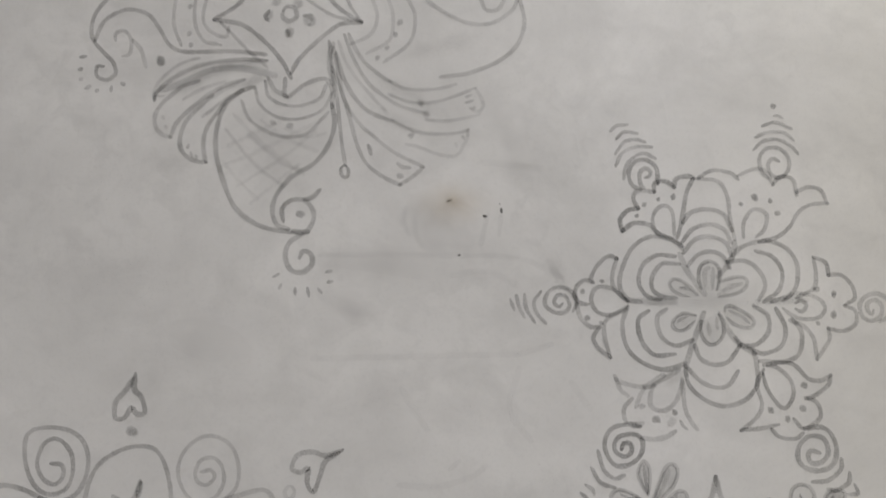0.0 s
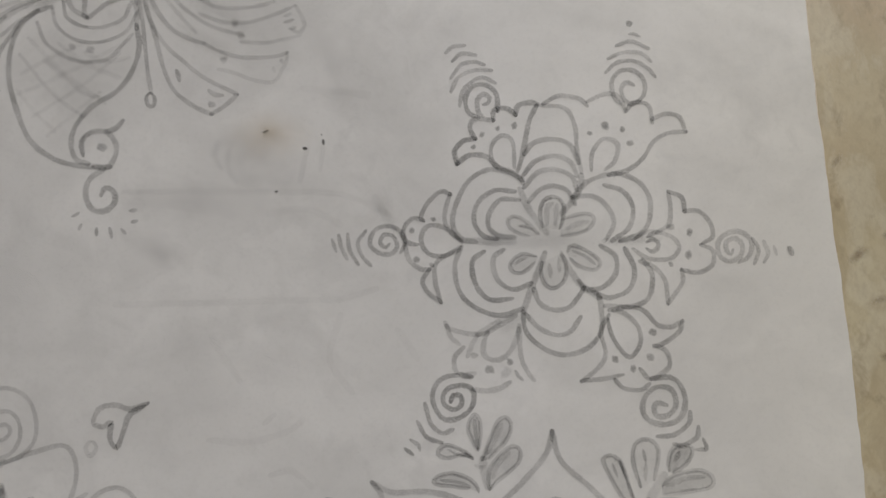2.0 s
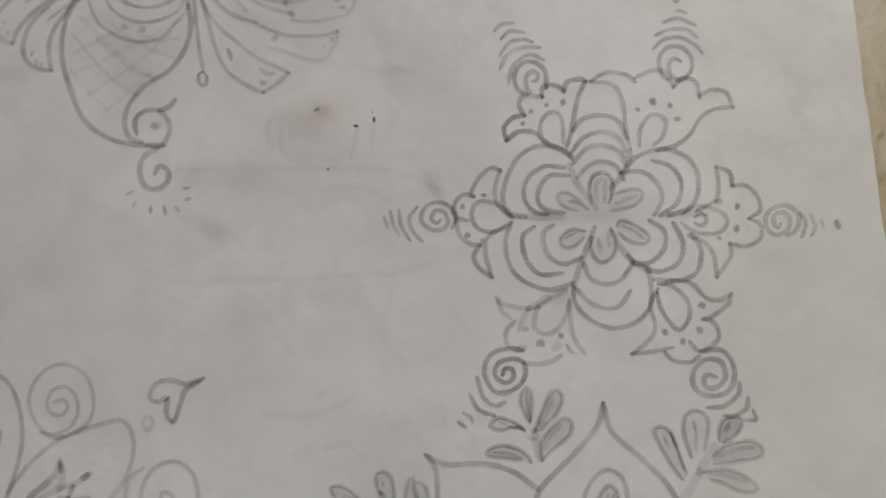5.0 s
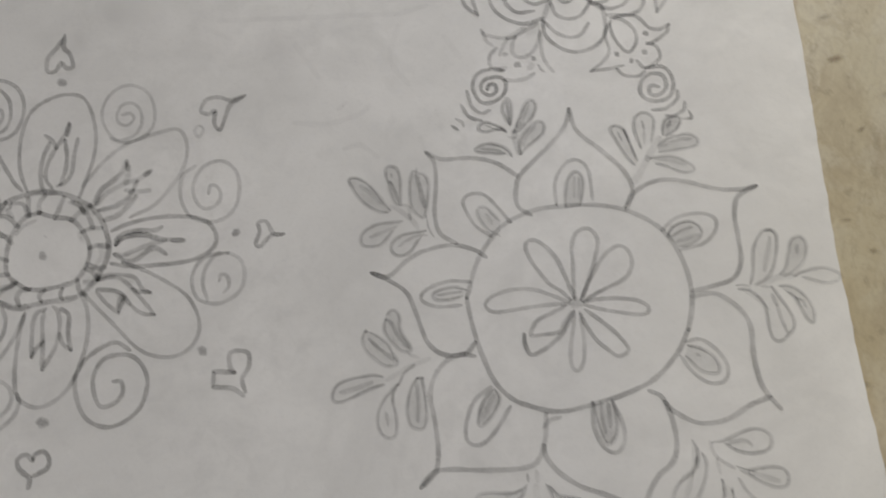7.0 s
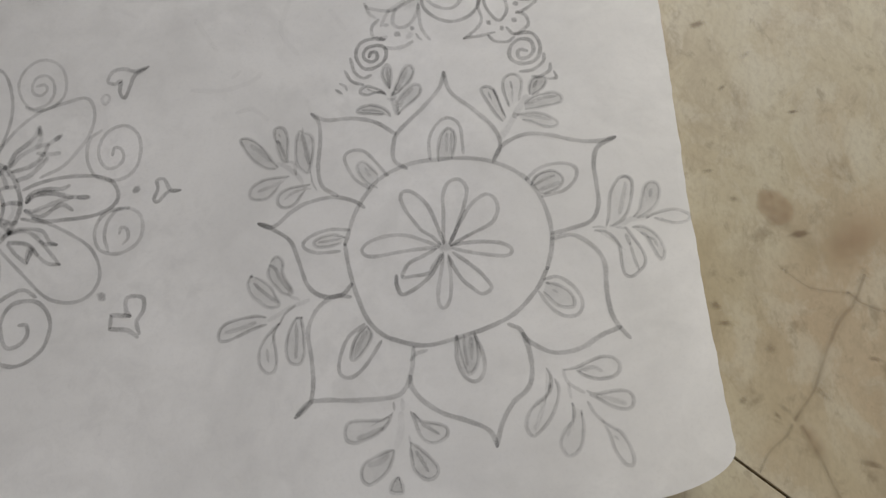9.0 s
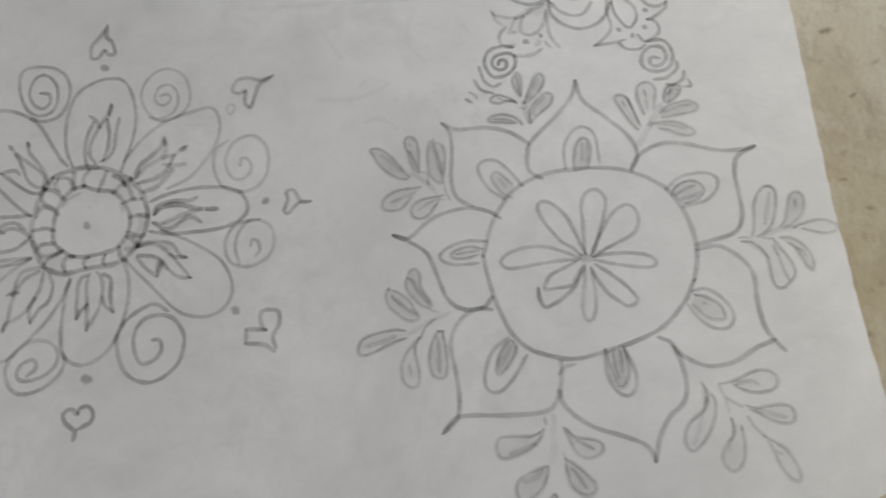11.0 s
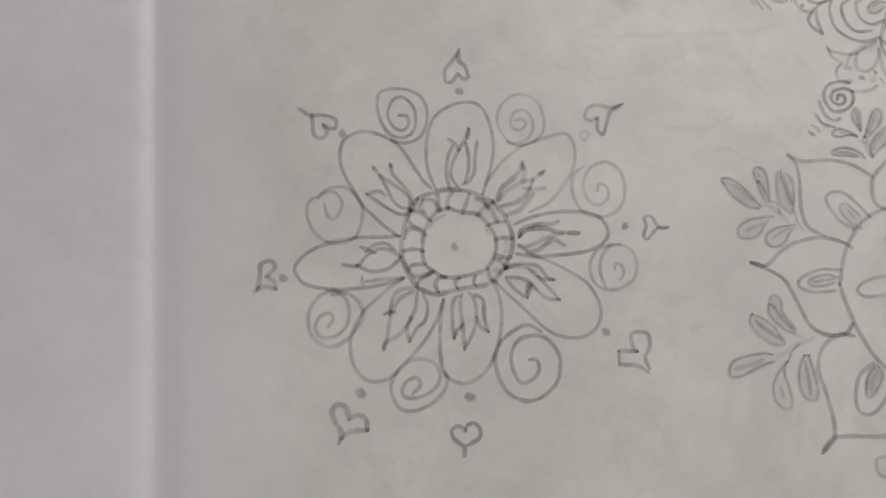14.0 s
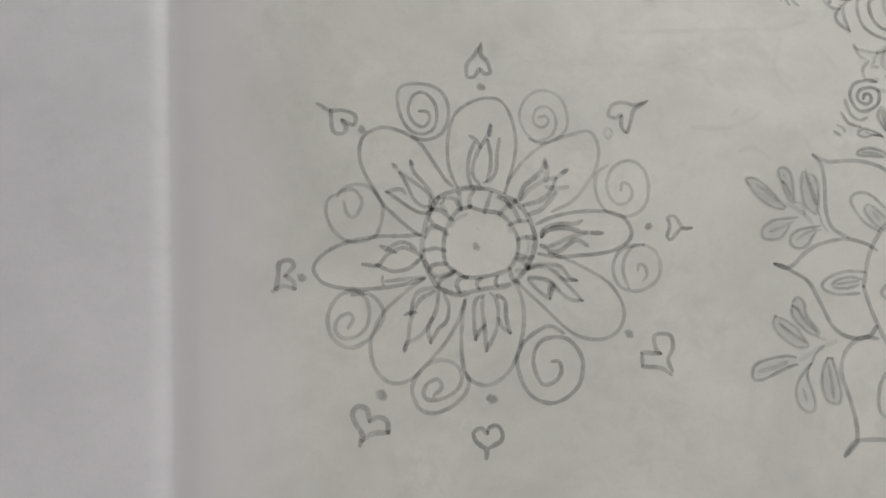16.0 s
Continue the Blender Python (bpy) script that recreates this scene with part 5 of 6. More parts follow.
lines(snowflake, "lily", 0.57, 0.53,
       [(121.56, 57.77), (121.81, 55.11), (121.2, 52.5), (118.04, 50.91)],
       [(121.82, 57.76), (123.67, 56.77), (123.96, 54.56)],
       [(123.96, 54.56), (126.13, 54.44), (127.73, 52.6), (128.01, 50.39), (126.46, 49.42)],
       [(126.18, 49.17), (127.84, 48.21), (127.68, 46.04), (125.43, 44.85), (122.88, 45.41)],
       [(122.88, 45.41), (122.92, 43.67), (121.77, 41.99), (120.35, 40.33)],
       [(120.35, 40.33), (120.17, 43.81), (118.59, 46.07), (116.48, 47.05)],
       [(115.39, 50.34), (118.09, 51.61), (121.51, 50.73), (122.69, 48.91), (121.27, 47.24), (117.81, 47.42), (115.32, 49.3)])
lines(snowflake, "lily", 0.57, 0.53,
       [(117.54, 49.88), (118.71, 50.44), (119.52, 49.52), (118.58, 48.51), (117.49, 49.18)])
lines(snowflake, "lily", 0.60, 0.40,
       [(85.61, 39.02), (86.09, 38.12), (87.73, 37.52), (89.46, 37.08), (91.74, 37.06), (93.73, 38.1), (96.61, 39.53)],
       [(85.75, 38.49), (86.37, 36.71), (87.54, 35.61)],
       [(90.5, 36.77), (89.64, 35.5), (88.76, 33.72)])
lines(snowflake, "lily", 0.60, 0.50,
       [(88.22, 35.05), (86.93, 33.89), (86.6, 32.52), (86.97, 31.2)])
lines(snowflake, "lily", 0.65, 0.34,
       [(92.1, 37.13), (91.4, 35.59), (91.31, 33.86), (92.31, 32.94), (94.07, 33.03), (95.63, 34.34), (96.4, 35.78), (97.03, 37.5)])
lines(snowflake, "lily", 0.60, 0.40,
       [(97.05, 37.93), (97.02, 35.76), (97.13, 33.14), (97.64, 31.39), (98.84, 29.52)],
       [(96.06, 31.2), (96.53, 30.14), (97.27, 29.5)])
lines(snowflake, "lily", 0.65, 0.40,
       [(89.46, 28.57), (91.19, 28.23), (93.38, 28.48), (95.09, 29.35)])
lines(snowflake, "lily", 0.90, 0.30,
       [(87.23, 31.1), (88.43, 30.7), (90.03, 31.05)],
       [(90.51, 37.03), (92.13, 37.74), (93.94, 38.78)])
lines(snowflake, "lily", 0.57, 0.65,
       [(111.23, 39.74), (113.85, 39.96), (116.41, 39.48), (118.4, 37.14), (120.52, 36.69), (122.3, 37.46)],
       [(122.3, 37.46), (121.76, 35.94), (119.49, 34.33), (117.73, 33.73)],
       [(117.75, 33.98), (119.4, 33.05), (119.84, 30.89), (118.27, 29.43), (116.53, 28.91), (115.35, 30.42)],
       [(111.01, 38.88), (109.64, 36.53), (110.11, 33.06), (108.94, 30.97), (106.23, 28.95)],
       [(106.24, 29.12), (109.69, 29.22), (112.47, 29.69)],
       [(110.82, 38.63), (111.4, 35.58), (112.94, 32.92), (114.2, 32.44), (115.64, 34.51), (115.38, 37.11), (113.36, 39.11), (111.41, 39.73)])
lines(snowflake, "lily", 0.57, 0.65,
       [(111.38, 28.89), (112.58, 27.64), (115.12, 27.27), (116.46, 28.06)])
spot(snowflake, "dot", (89.82, 33.75), 0.42, 0.50)
spot(snowflake, "dot", (92.06, 31.48), 0.60, 0.70)
spot(snowflake, "dot", (95.35, 32.45), 0.42, 0.60)
spot(snowflake, "dot", (94.56, 30.84), 0.70, 0.25)
spot(snowflake, "dot", (91.44, 66.44), 0.29, 0.72)
spot(snowflake, "dot", (92.87, 68.32), 0.36, 0.72)
spot(snowflake, "dot", (95.39, 69.17), 0.29, 0.72)
spot(snowflake, "dot", (98.05, 69.48), 0.43, 0.72)
spot(snowflake, "dot", (109.88, 67.7), 0.29, 0.72)
spot(snowflake, "dot", (112.41, 68.73), 0.57, 0.72)
spot(snowflake, "dot", (115.1, 68.05), 0.36, 0.72)
spot(snowflake, "dot", (116.19, 65.77), 0.43, 0.72)
spot(snowflake, "dot", (84.53, 55.28), 0.29, 0.72)
spot(snowflake, "dot", (81.02, 53.7), 0.36, 0.72)
spot(snowflake, "dot", (81.59, 49.1), 0.43, 0.72)
spot(snowflake, "dot", (83.92, 48.1), 0.29, 0.72)
spot(snowflake, "dot", (121.62, 52.21), 0.43, 0.72)
spot(snowflake, "dot", (124.5, 51.19), 0.43, 0.72)
spot(snowflake, "dot", (124.08, 47.71), 0.50, 0.72)
spot(snowflake, "dot", (121.21, 46.37), 0.29, 0.72)
spot(snowflake, "dot", (117.63, 35.97), 0.50, 0.72)
spot(snowflake, "dot", (117.01, 32.13), 0.50, 0.72)
spot(snowflake, "dot", (111.6, 32.13), 0.43, 0.72)
spot(snowflake, "dot", (114.24, 30.55), 0.43, 0.72)
spot(snowflake, "dot", (117.3, 85.08), 0.43, 0.72)
lines(snowflake, "spiral", 0.61, 0.63,
       [(93.11, 73.12), (94.01, 73.26), (94.41, 74.13), (93.47, 74.8), (92.44, 73.87), (92.52, 71.9), (93.28, 71.15)])
lines(snowflake, "spiral", 0.61, 0.63,
       [(95.54, 72.02), (95.5, 74.7), (93.81, 76.31), (91.76, 76.05), (90.51, 74.06), (90.93, 71.99), (92.39, 71.11)])
lines(snowflake, "spiral", 0.57, 0.53,
       [(117.22, 75.09), (116.27, 75.59), (115.33, 74.56), (115.74, 72.75), (117.2, 72.05), (118.88, 73.48), (119.02, 75.72), (117.54, 77.41), (115.32, 77.44), (113.9, 75.8), (114.17, 73.1), (115, 72.16)])
lines(snowflake, "spiral", 0.57, 0.56,
       [(77.59, 51.94), (76.86, 51.27), (76.01, 52.02), (76.6, 53.22), (77.99, 52.97), (78.62, 51.36), (77.51, 50.18), (75.76, 50.45), (74.42, 51.84), (75.04, 53.83), (77.01, 54.61), (79.09, 53.8), (79.88, 52), (79, 50.11)])
lines(snowflake, "spiral", 0.61, 0.43,
       [(131.05, 48.31), (130.64, 47.45), (130, 48.1), (130.1, 49.4), (131.43, 49.86), (132.48, 48.84), (132.08, 47.12), (130.3, 46.34), (128.9, 47.28), (128.79, 49.3), (130.2, 50.71), (132.38, 50.86), (133.98, 49.2), (133.37, 47.05), (131.56, 46.01)])
lines(snowflake, "spiral", 0.61, 0.63,
       [(85.77, 26.89), (86.25, 27.73), (87.29, 27.68), (87.48, 26.38), (86.31, 25.58), (84.87, 26.33), (84.68, 27.8), (85.88, 29.03), (88.49, 29.08), (89.46, 27.58), (88.74, 25.47), (86.5, 24.12), (84.34, 24.38), (83.14, 26.58), (83.25, 28.73), (84.63, 30.38), (87.27, 30.86), (89.17, 30.43)])
lines(snowflake, "spiral", 0.65, 0.63,
       [(118.78, 24.83), (117.53, 25.22), (116.88, 24.4), (117.38, 23.2), (119.08, 23.3), (120.32, 24.93), (119.8, 27.07), (117.71, 27.58), (115.91, 26.39), (115.17, 24.31), (116.06, 22.59), (118.55, 21.9), (120.74, 22.81), (121.79, 25.29), (121.14, 27.85), (119.52, 29.03), (116.95, 28.89)])
lines(snowflake, "feather_arc", 0.52, 0.53,
       [(89.58, 73.22), (90.42, 75.85), (93.16, 77.5), (95.33, 76.5)])
lines(snowflake, "feather_arc", 0.52, 0.53,
       [(88.36, 75.51), (89.63, 77.68), (92.34, 78.71), (94.82, 78.58)])
lines(snowflake, "feather_arc", 0.52, 0.53,
       [(88.48, 77.74), (90.17, 79.72), (92.41, 80.05), (93.71, 79.54)])
lines(snowflake, "feather_arc", 0.52, 0.53,
       [(88.88, 80.41), (90.26, 81.51), (92.46, 81.13)])
lines(snowflake, "feather_arc", 0.52, 0.53,
       [(87.88, 81.81), (88.99, 82.65), (90.77, 82.74)])
lines(snowflake, "feather_arc", 0.52, 0.56,
       [(113.1, 77.37), (114.96, 78.8), (117.63, 78.93), (119.77, 77.65), (120.75, 76.34)])
lines(snowflake, "feather_arc", 0.52, 0.56,
       [(113.68, 79.59), (115.95, 80.37), (118.6, 80.23), (120.28, 78.8)])
lines(snowflake, "feather_arc", 0.52, 0.56,
       [(115.13, 81.58), (117.38, 82.1), (119.97, 80.88)])
lines(snowflake, "feather_arc", 0.52, 0.56,
       [(117.01, 83.29), (117.91, 83.34), (118.93, 82.74)])
lines(snowflake, "feather_arc", 0.52, 0.48,
       [(73.72, 53.9), (72.5, 52.2), (73.02, 50.15), (74.27, 48.59)])
lines(snowflake, "feather_arc", 0.52, 0.48,
       [(70.97, 53.51), (71.13, 51.12), (72.34, 48.86)])
lines(snowflake, "feather_arc", 0.52, 0.48,
       [(69.55, 53.41), (69.83, 51.63), (70.63, 49.83)])
lines(snowflake, "feather_arc", 0.52, 0.48,
       [(68.39, 53.11), (69.08, 50.79)])
lines(snowflake, "feather_arc", 0.52, 0.46,
       [(134.27, 49.62), (134.99, 47.84), (134.14, 45.88)])
lines(snowflake, "feather_arc", 0.52, 0.46,
       [(135.87, 49.1), (136.41, 47.33), (135.71, 46.06)])
lines(snowflake, "feather_arc", 0.52, 0.46,
       [(137.38, 48.59), (137.66, 46.83)])
lines(snowflake, "feather_arc", 0.87, 0.67,
       [(139.68, 48.29), (140.06, 46.71)])
lines(snowflake, "feather_arc", 0.57, 0.60,
       [(81.84, 26.64), (82.57, 23.61), (84.23, 22.08), (85.82, 22.52)])
lines(snowflake, "feather_arc", 0.57, 0.60,
       [(80.58, 23.95), (81.78, 21.68), (84, 20.73)])
lines(snowflake, "feather_arc", 0.57, 0.60,
       [(79.17, 21.45), (80.51, 20.46), (80.64, 19.43)])
lines(snowflake, "feather_arc", 0.57, 0.60,
       [(78.24, 20.13), (79.75, 18.87)])
lines(snowflake, "feather_arc", 0.57, 0.56,
       [(122.33, 23.58), (121.94, 21.92), (119.7, 20.34), (117.15, 20.2)])
lines(snowflake, "feather_arc", 0.57, 0.56,
       [(123.4, 21.28), (123.02, 19.79), (120.82, 18.63), (119.58, 18.93)])
lines(snowflake, "feather_arc", 0.57, 0.56,
       [(123.86, 19.76), (124.3, 18.08), (122.45, 17.99)])

# paisley drawing
paisley = drawing_of("paisley_drawing", "pencil drawing of paisley drops, plumes and a star", 0.59, 0.50,
       [(-0.79, 110.09), (-2.8, 107.83), (-3.67, 105.21), (-3.42, 102.54), (-1.35, 99.8), (0.18, 98.15), (0.71, 96.03), (-0.78, 94.86), (-2.6, 95.67), (-2.63, 97.45), (-1.62, 97.4)],
       [(-3.11, 102.31), (-1.44, 105.84), (1.59, 107.6), (4.13, 107.68), (6.69, 106.48), (8.73, 103.51), (10.24, 100.8), (12.76, 99.42), (17.29, 99.2), (22.31, 98.97), (27.32, 98.22)])
lines(paisley, "swirl", 0.59, 0.38,
       [(0.64, 101.8), (0.63, 103.39), (2.14, 103.84), (3.37, 102.19), (3.19, 99.57), (1.68, 99.12)],
       [(3.78, 101.96), (5.21, 100), (6.03, 97.03)])
spot(paisley, "dot", (8.74, 97.94), 0.78, 0.59)
lines(paisley, "ray", 0.69, 0.50,
       [(-5.88, 99.29), (-4.37, 99.42)])
lines(paisley, "ray", 0.69, 0.50,
       [(-6.04, 96.99), (-5.04, 97.15)])
lines(paisley, "ray", 0.69, 0.50,
       [(-5.8, 95.1), (-5.01, 95.48)])
lines(paisley, "ray", 0.69, 0.50,
       [(-4.77, 93.39), (-3.58, 93.95)])
lines(paisley, "ray", 0.69, 0.50,
       [(-2.96, 92.89), (-2.16, 93.05)])
lines(paisley, "ray", 0.69, 0.50,
       [(0.03, 93.78), (-0.15, 92.54)])
lines(paisley, "ray", 0.69, 0.50,
       [(1.63, 94.32), (2.44, 93.66)])
lines(paisley, "star", 0.64, 0.57,
       [(18.34, 105.15), (23.38, 103.85), (27.36, 100.51), (30.3, 96.73), (31.74, 93.76)],
       [(31.76, 94.59), (33.32, 97.11), (36.41, 100.11), (40.53, 103.08), (44.58, 103.43)],
       [(18.34, 105.15), (22.42, 107.61), (24.48, 110.18)],
       [(44.58, 103.43), (40.62, 106.24), (38.18, 109.53)])
lines(paisley, "star", 0.49, 0.42,
       [(19.35, 104.58), (22.34, 101.27), (25.31, 97.99), (27.48, 96.02)])
lines(paisley, "star", 0.49, 0.42,
       [(35.1, 108.08), (39.57, 104.91), (44.59, 103.64)],
       [(44.58, 103.43), (42.66, 106.68), (41.73, 109.38)])
lines(paisley, "star", 0.64, 0.50,
       [(30.73, 93.6), (30.86, 90.29), (34.2, 92.41), (37.73, 93.29), (38.97, 91.18), (38.87, 88.1)],
       [(27.74, 93.73), (28.89, 91.62), (30.96, 90.29)])
spot(paisley, "floret", (27.96, 105.44), 0.78, 0.50)
spot(paisley, "floret", (35.01, 104.37), 0.88, 0.50)
spot(paisley, "floret", (31.63, 102.1), 0.78, 0.50)
spot(paisley, "floret", (29.52, 107.8), 0.69, 0.50)
spot(paisley, "floret", (33.36, 107.31), 0.69, 0.50)
lines(paisley, "floret", 0.69, 0.55,
       [(30.5, 106.17), (31.33, 106.98), (32.74, 106.59), (33, 104.99), (31.67, 104.21), (30.48, 105.11), (30.81, 106.36)])
lines(paisley, "floret", 0.69, 0.55,
       [(34.02, 105.16), (35.73, 104.87), (36, 103.59), (34.98, 103.22)])
lines(paisley, "floret", 0.69, 0.55,
       [(31.24, 102.75), (31.61, 101.27)])
lines(paisley, "floret", 0.69, 0.55,
       [(28.28, 106.48), (27.45, 105.25), (28.24, 104.16)])
lines(paisley, "fan", 0.62, 0.50,
       [(27.5, 97.07), (25.3, 97.27), (22.79, 97.49), (20.28, 97.4), (17.27, 97.02), (14.25, 96.22), (11.24, 94.8), (9.24, 93.34), (7.84, 91.86), (7.64, 90.73)])
lines(paisley, "fan", 0.50, 0.30,
       [(7.64, 90.94), (7.54, 92.08), (8.24, 93.81), (9.74, 95.39), (11.75, 96.86), (13.76, 97.7), (15.47, 98.04)])
lines(paisley, "fan", 0.95, 0.40,
       [(29.04, 94.2), (26.26, 95.05), (23.27, 95.8), (20.26, 96.05), (17.26, 95.66), (14.74, 94.74), (12.24, 93.62), (9.74, 92.8), (8.44, 92.55)])
lines(paisley, "fan", 0.50, 0.30,
       [(7.84, 91.65), (8.64, 91.41), (9.54, 91.47)])
lines(paisley, "fan", 0.60, 0.44,
       [(15.44, 93.88), (12.44, 92.88), (10.23, 91.23), (8.54, 89.46), (7.74, 87.75), (7.74, 86.22), (8.24, 85.18), (9.23, 84.32), (10.41, 83.96)],
       [(10.41, 83.96), (10.71, 84.66), (11.41, 86.26), (13.21, 88.22), (15.21, 89.87), (17.72, 91.61), (20.23, 92.84), (23.44, 93.72)])
lines(paisley, "fan", 0.60, 0.22,
       [(9.33, 87.07), (9.03, 88)],
       [(9.82, 85.41), (9.53, 86.24)])
lines(paisley, "fan", 0.50, 0.28,
       [(12.82, 90.7), (14.73, 91.75), (17.23, 92.87), (19.94, 93.57)])
lines(paisley, "fan", 0.60, 0.46,
       [(17.81, 91.19), (15.2, 88.85), (13.2, 86.69), (12.2, 84.39), (11.99, 82.67), (12.47, 81.13), (13.65, 79.97), (15.12, 79.4), (16.5, 79.24)],
       [(16.5, 79.24), (16.13, 81.78), (16.35, 84), (17.16, 86), (18.67, 87.97), (20.19, 89.95), (22.2, 91.4), (24.81, 92.32)])
lines(paisley, "fan", 0.60, 0.28,
       [(13.27, 81.7), (13.67, 82.6)],
       [(14.24, 80.15), (13.85, 81.17)],
       [(15.03, 79.81), (14.74, 80.63)])
lines(paisley, "fan", 0.50, 0.28,
       [(16.18, 87.47), (17.69, 88.53), (19.19, 89.69), (20.9, 90.85)])
lines(paisley, "fan", 0.60, 0.26,
       [(17.81, 90.78), (19.72, 92.03), (22.43, 93.25)])
lines(paisley, "tassel", 0.55, 0.46,
       [(38.72, 100.01), (38.95, 97.39), (39.24, 93.75), (39.8, 89.09), (40.07, 84.99), (40.43, 80.92), (40.82, 77.68)],
       [(40.82, 77.68), (40.11, 77.1), (40.26, 75.69), (41.05, 75.46), (41.38, 76.55), (40.92, 77.67)])
lines(paisley, "tassel", 0.70, 0.30,
       [(39.42, 99.67), (38.76, 97.92), (38.69, 95.33), (39.09, 92.21)])
lines(paisley, "plume", 0.58, 0.42,
       [(39.4, 98.94), (39.99, 95.27), (40.66, 91.11), (41.81, 86.45), (42.84, 81.83), (44.2, 78.23), (46.11, 76.14), (48.52, 74.53), (50.26, 73.76)],
       [(50.26, 73.76), (52.29, 74.87), (54.44, 76.59)])
lines(paisley, "plume", 0.50, 0.30,
       [(39.09, 95.31), (40.19, 92.16), (41.1, 89.24), (42.5, 86.42), (44.41, 83.99), (45.85, 82.71), (48.73, 80.06), (51.63, 78.22), (54.35, 76.8)])
lines(paisley, "plume", 0.75, 0.45,
       [(49.83, 77.69), (50.79, 76.85), (52.36, 76.58)])
lines(paisley, "plume", 0.70, 0.42,
       [(44.91, 81.23), (45.18, 80.51), (45.42, 79.09)])
lines(paisley, "plume", 0.60, 0.42,
       [(39.87, 97.88), (40.76, 94.2), (42.34, 90.52), (44.54, 87.66), (47.17, 86.02), (49.43, 85.21)])
lines(paisley, "plume", 0.50, 0.26,
       [(49.43, 85.21), (51.86, 83.78), (54.81, 82.74), (58.28, 82.4), (60.78, 82.5), (62.6, 82.93)],
       [(62.6, 82.93), (62.43, 81.61), (61.67, 80.23), (60.6, 78.65), (59.09, 78.41), (56.63, 79.02), (54.2, 80.13), (51.74, 80.84)])
lines(paisley, "plume", 0.60, 0.25,
       [(60.3, 80.89), (60.55, 79.87)],
       [(61.56, 82.06), (61.92, 81.23)])
lines(paisley, "plume", 0.52, 0.36,
       [(41.48, 101.15), (42.58, 97.76), (44.26, 94.05), (46.17, 91.39), (49.07, 88.91), (52.01, 87.35), (55.46, 86.18)])
lines(paisley, "plume", 0.50, 0.24,
       [(55.41, 85.06), (58.89, 84.71), (61.9, 85.1), (64.73, 85.6)])
lines(paisley, "plume", 0.50, 0.28,
       [(40.43, 99.94), (41.52, 96.24), (43.42, 93.05), (45.62, 90.08), (48.21, 87.1)])
lines(paisley, "plume", 0.56, 0.45,
       [(42.29, 101.22), (43.21, 98.77), (44.83, 96.1), (47.06, 93.94), (49.21, 92.3)])
lines(paisley, "plume", 0.50, 0.28,
       [(49.21, 92.3), (51.66, 90.96), (54.64, 90.52), (58.16, 90.69), (60.8, 91.3)])
lines(paisley, "plume", 0.50, 0.28,
       [(49.11, 89.93), (52.06, 88.58), (55.54, 88.12), (59.07, 88.7), (62.13, 89.71), (64.28, 90.44)],
       [(64.28, 90.44), (65.28, 88.55), (65.52, 87.2), (64.76, 86.21), (63.58, 86.57)])
lines(paisley, "plume", 0.60, 0.24,
       [(62.29, 88.88), (63.72, 89.33)],
       [(62.24, 87.85), (63.97, 88.29)],
       [(62.99, 86.79), (64.3, 86.95)])
spot(paisley, "dot", (50.33, 75.26), 0.50, 0.45)
spot(paisley, "dot", (52.6, 82.43), 0.50, 0.40)
spot(paisley, "dot", (55.46, 86.18), 0.55, 0.45)
spot(paisley, "dot", (54.55, 88.27), 0.50, 0.35)
spot(paisley, "dot", (8.73, 97.84), 0.62, 0.36)
lines(paisley, "teardrop", 0.64, 0.55,
       [(23.21, 91.87), (20.19, 89.43), (18.65, 85.42), (18.39, 80.86), (19.5, 75.79), (21.39, 71.22), (24.75, 68.1), (28.63, 66.65), (33.99, 66.11)],
       [(38.89, 88.61), (39.18, 85.03), (37.86, 81.02), (35.31, 78.11), (31.3, 75.77), (28.77, 72.89), (27.92, 69.94), (28.65, 67.63), (30.58, 66.76)])
lines(paisley, "teardrop", 0.64, 0.55,
       [(29.83, 67.88), (29.69, 70.36), (31.2, 71.78), (33.65, 71.68), (35.06, 69.63), (34.81, 67.66), (33.49, 66.04), (31.06, 66.34)],
       [(33.65, 71.78), (34.94, 72.12), (36.25, 73.36)])
spot(paisley, "dot", (32.7, 69.33), 0.69, 0.63)
lines(paisley, "swirl", 0.69, 0.57,
       [(33, 65.76), (30.72, 64.39), (29.97, 61.97), (30.89, 59.68), (32.82, 59.2), (34.51, 60.49), (34.36, 62.26), (33.11, 62.81), (32.4, 61.76)])
lines(paisley, "ray", 0.59, 0.50,
       [(27.65, 58.55), (29.03, 59.17)])
lines(paisley, "ray", 0.59, 0.50,
       [(28.67, 56.37), (29.27, 57.41)])
lines(paisley, "ray", 0.59, 0.50,
       [(31.45, 55.27), (31.58, 56.72)])
lines(paisley, "ray", 0.59, 0.50,
       [(33.85, 54.77), (33.62, 56.63)])
lines(paisley, "ray", 0.59, 0.50,
       [(36.1, 55.35), (35.36, 56.36)])
lines(paisley, "ray", 0.59, 0.50,
       [(36.7, 59.02), (38.07, 59.16)])
lines(paisley, "ray", 0.59, 0.50,
       [(36.94, 57.26), (38.11, 57.4)])
lines(paisley, "collar", 0.49, 0.42,
       [(27.23, 93.24), (27.68, 90.64), (29.84, 89.11), (33.11, 88.56), (36.63, 89.74), (38, 92.25)])
lines(paisley, "collar", 0.49, 0.42,
       [(25.41, 92.29), (26.15, 89.17), (29.09, 86.79), (33.05, 86.21), (37.07, 87.67), (38.95, 90.66)])
lines(paisley, "collar", 0.49, 0.42,
       [(22.98, 89.82), (24.61, 86.17), (29.02, 83.43), (33.97, 83.42), (38.05, 87.11)])
spot(paisley, "dot", (28.37, 85.7), 0.49, 0.50)
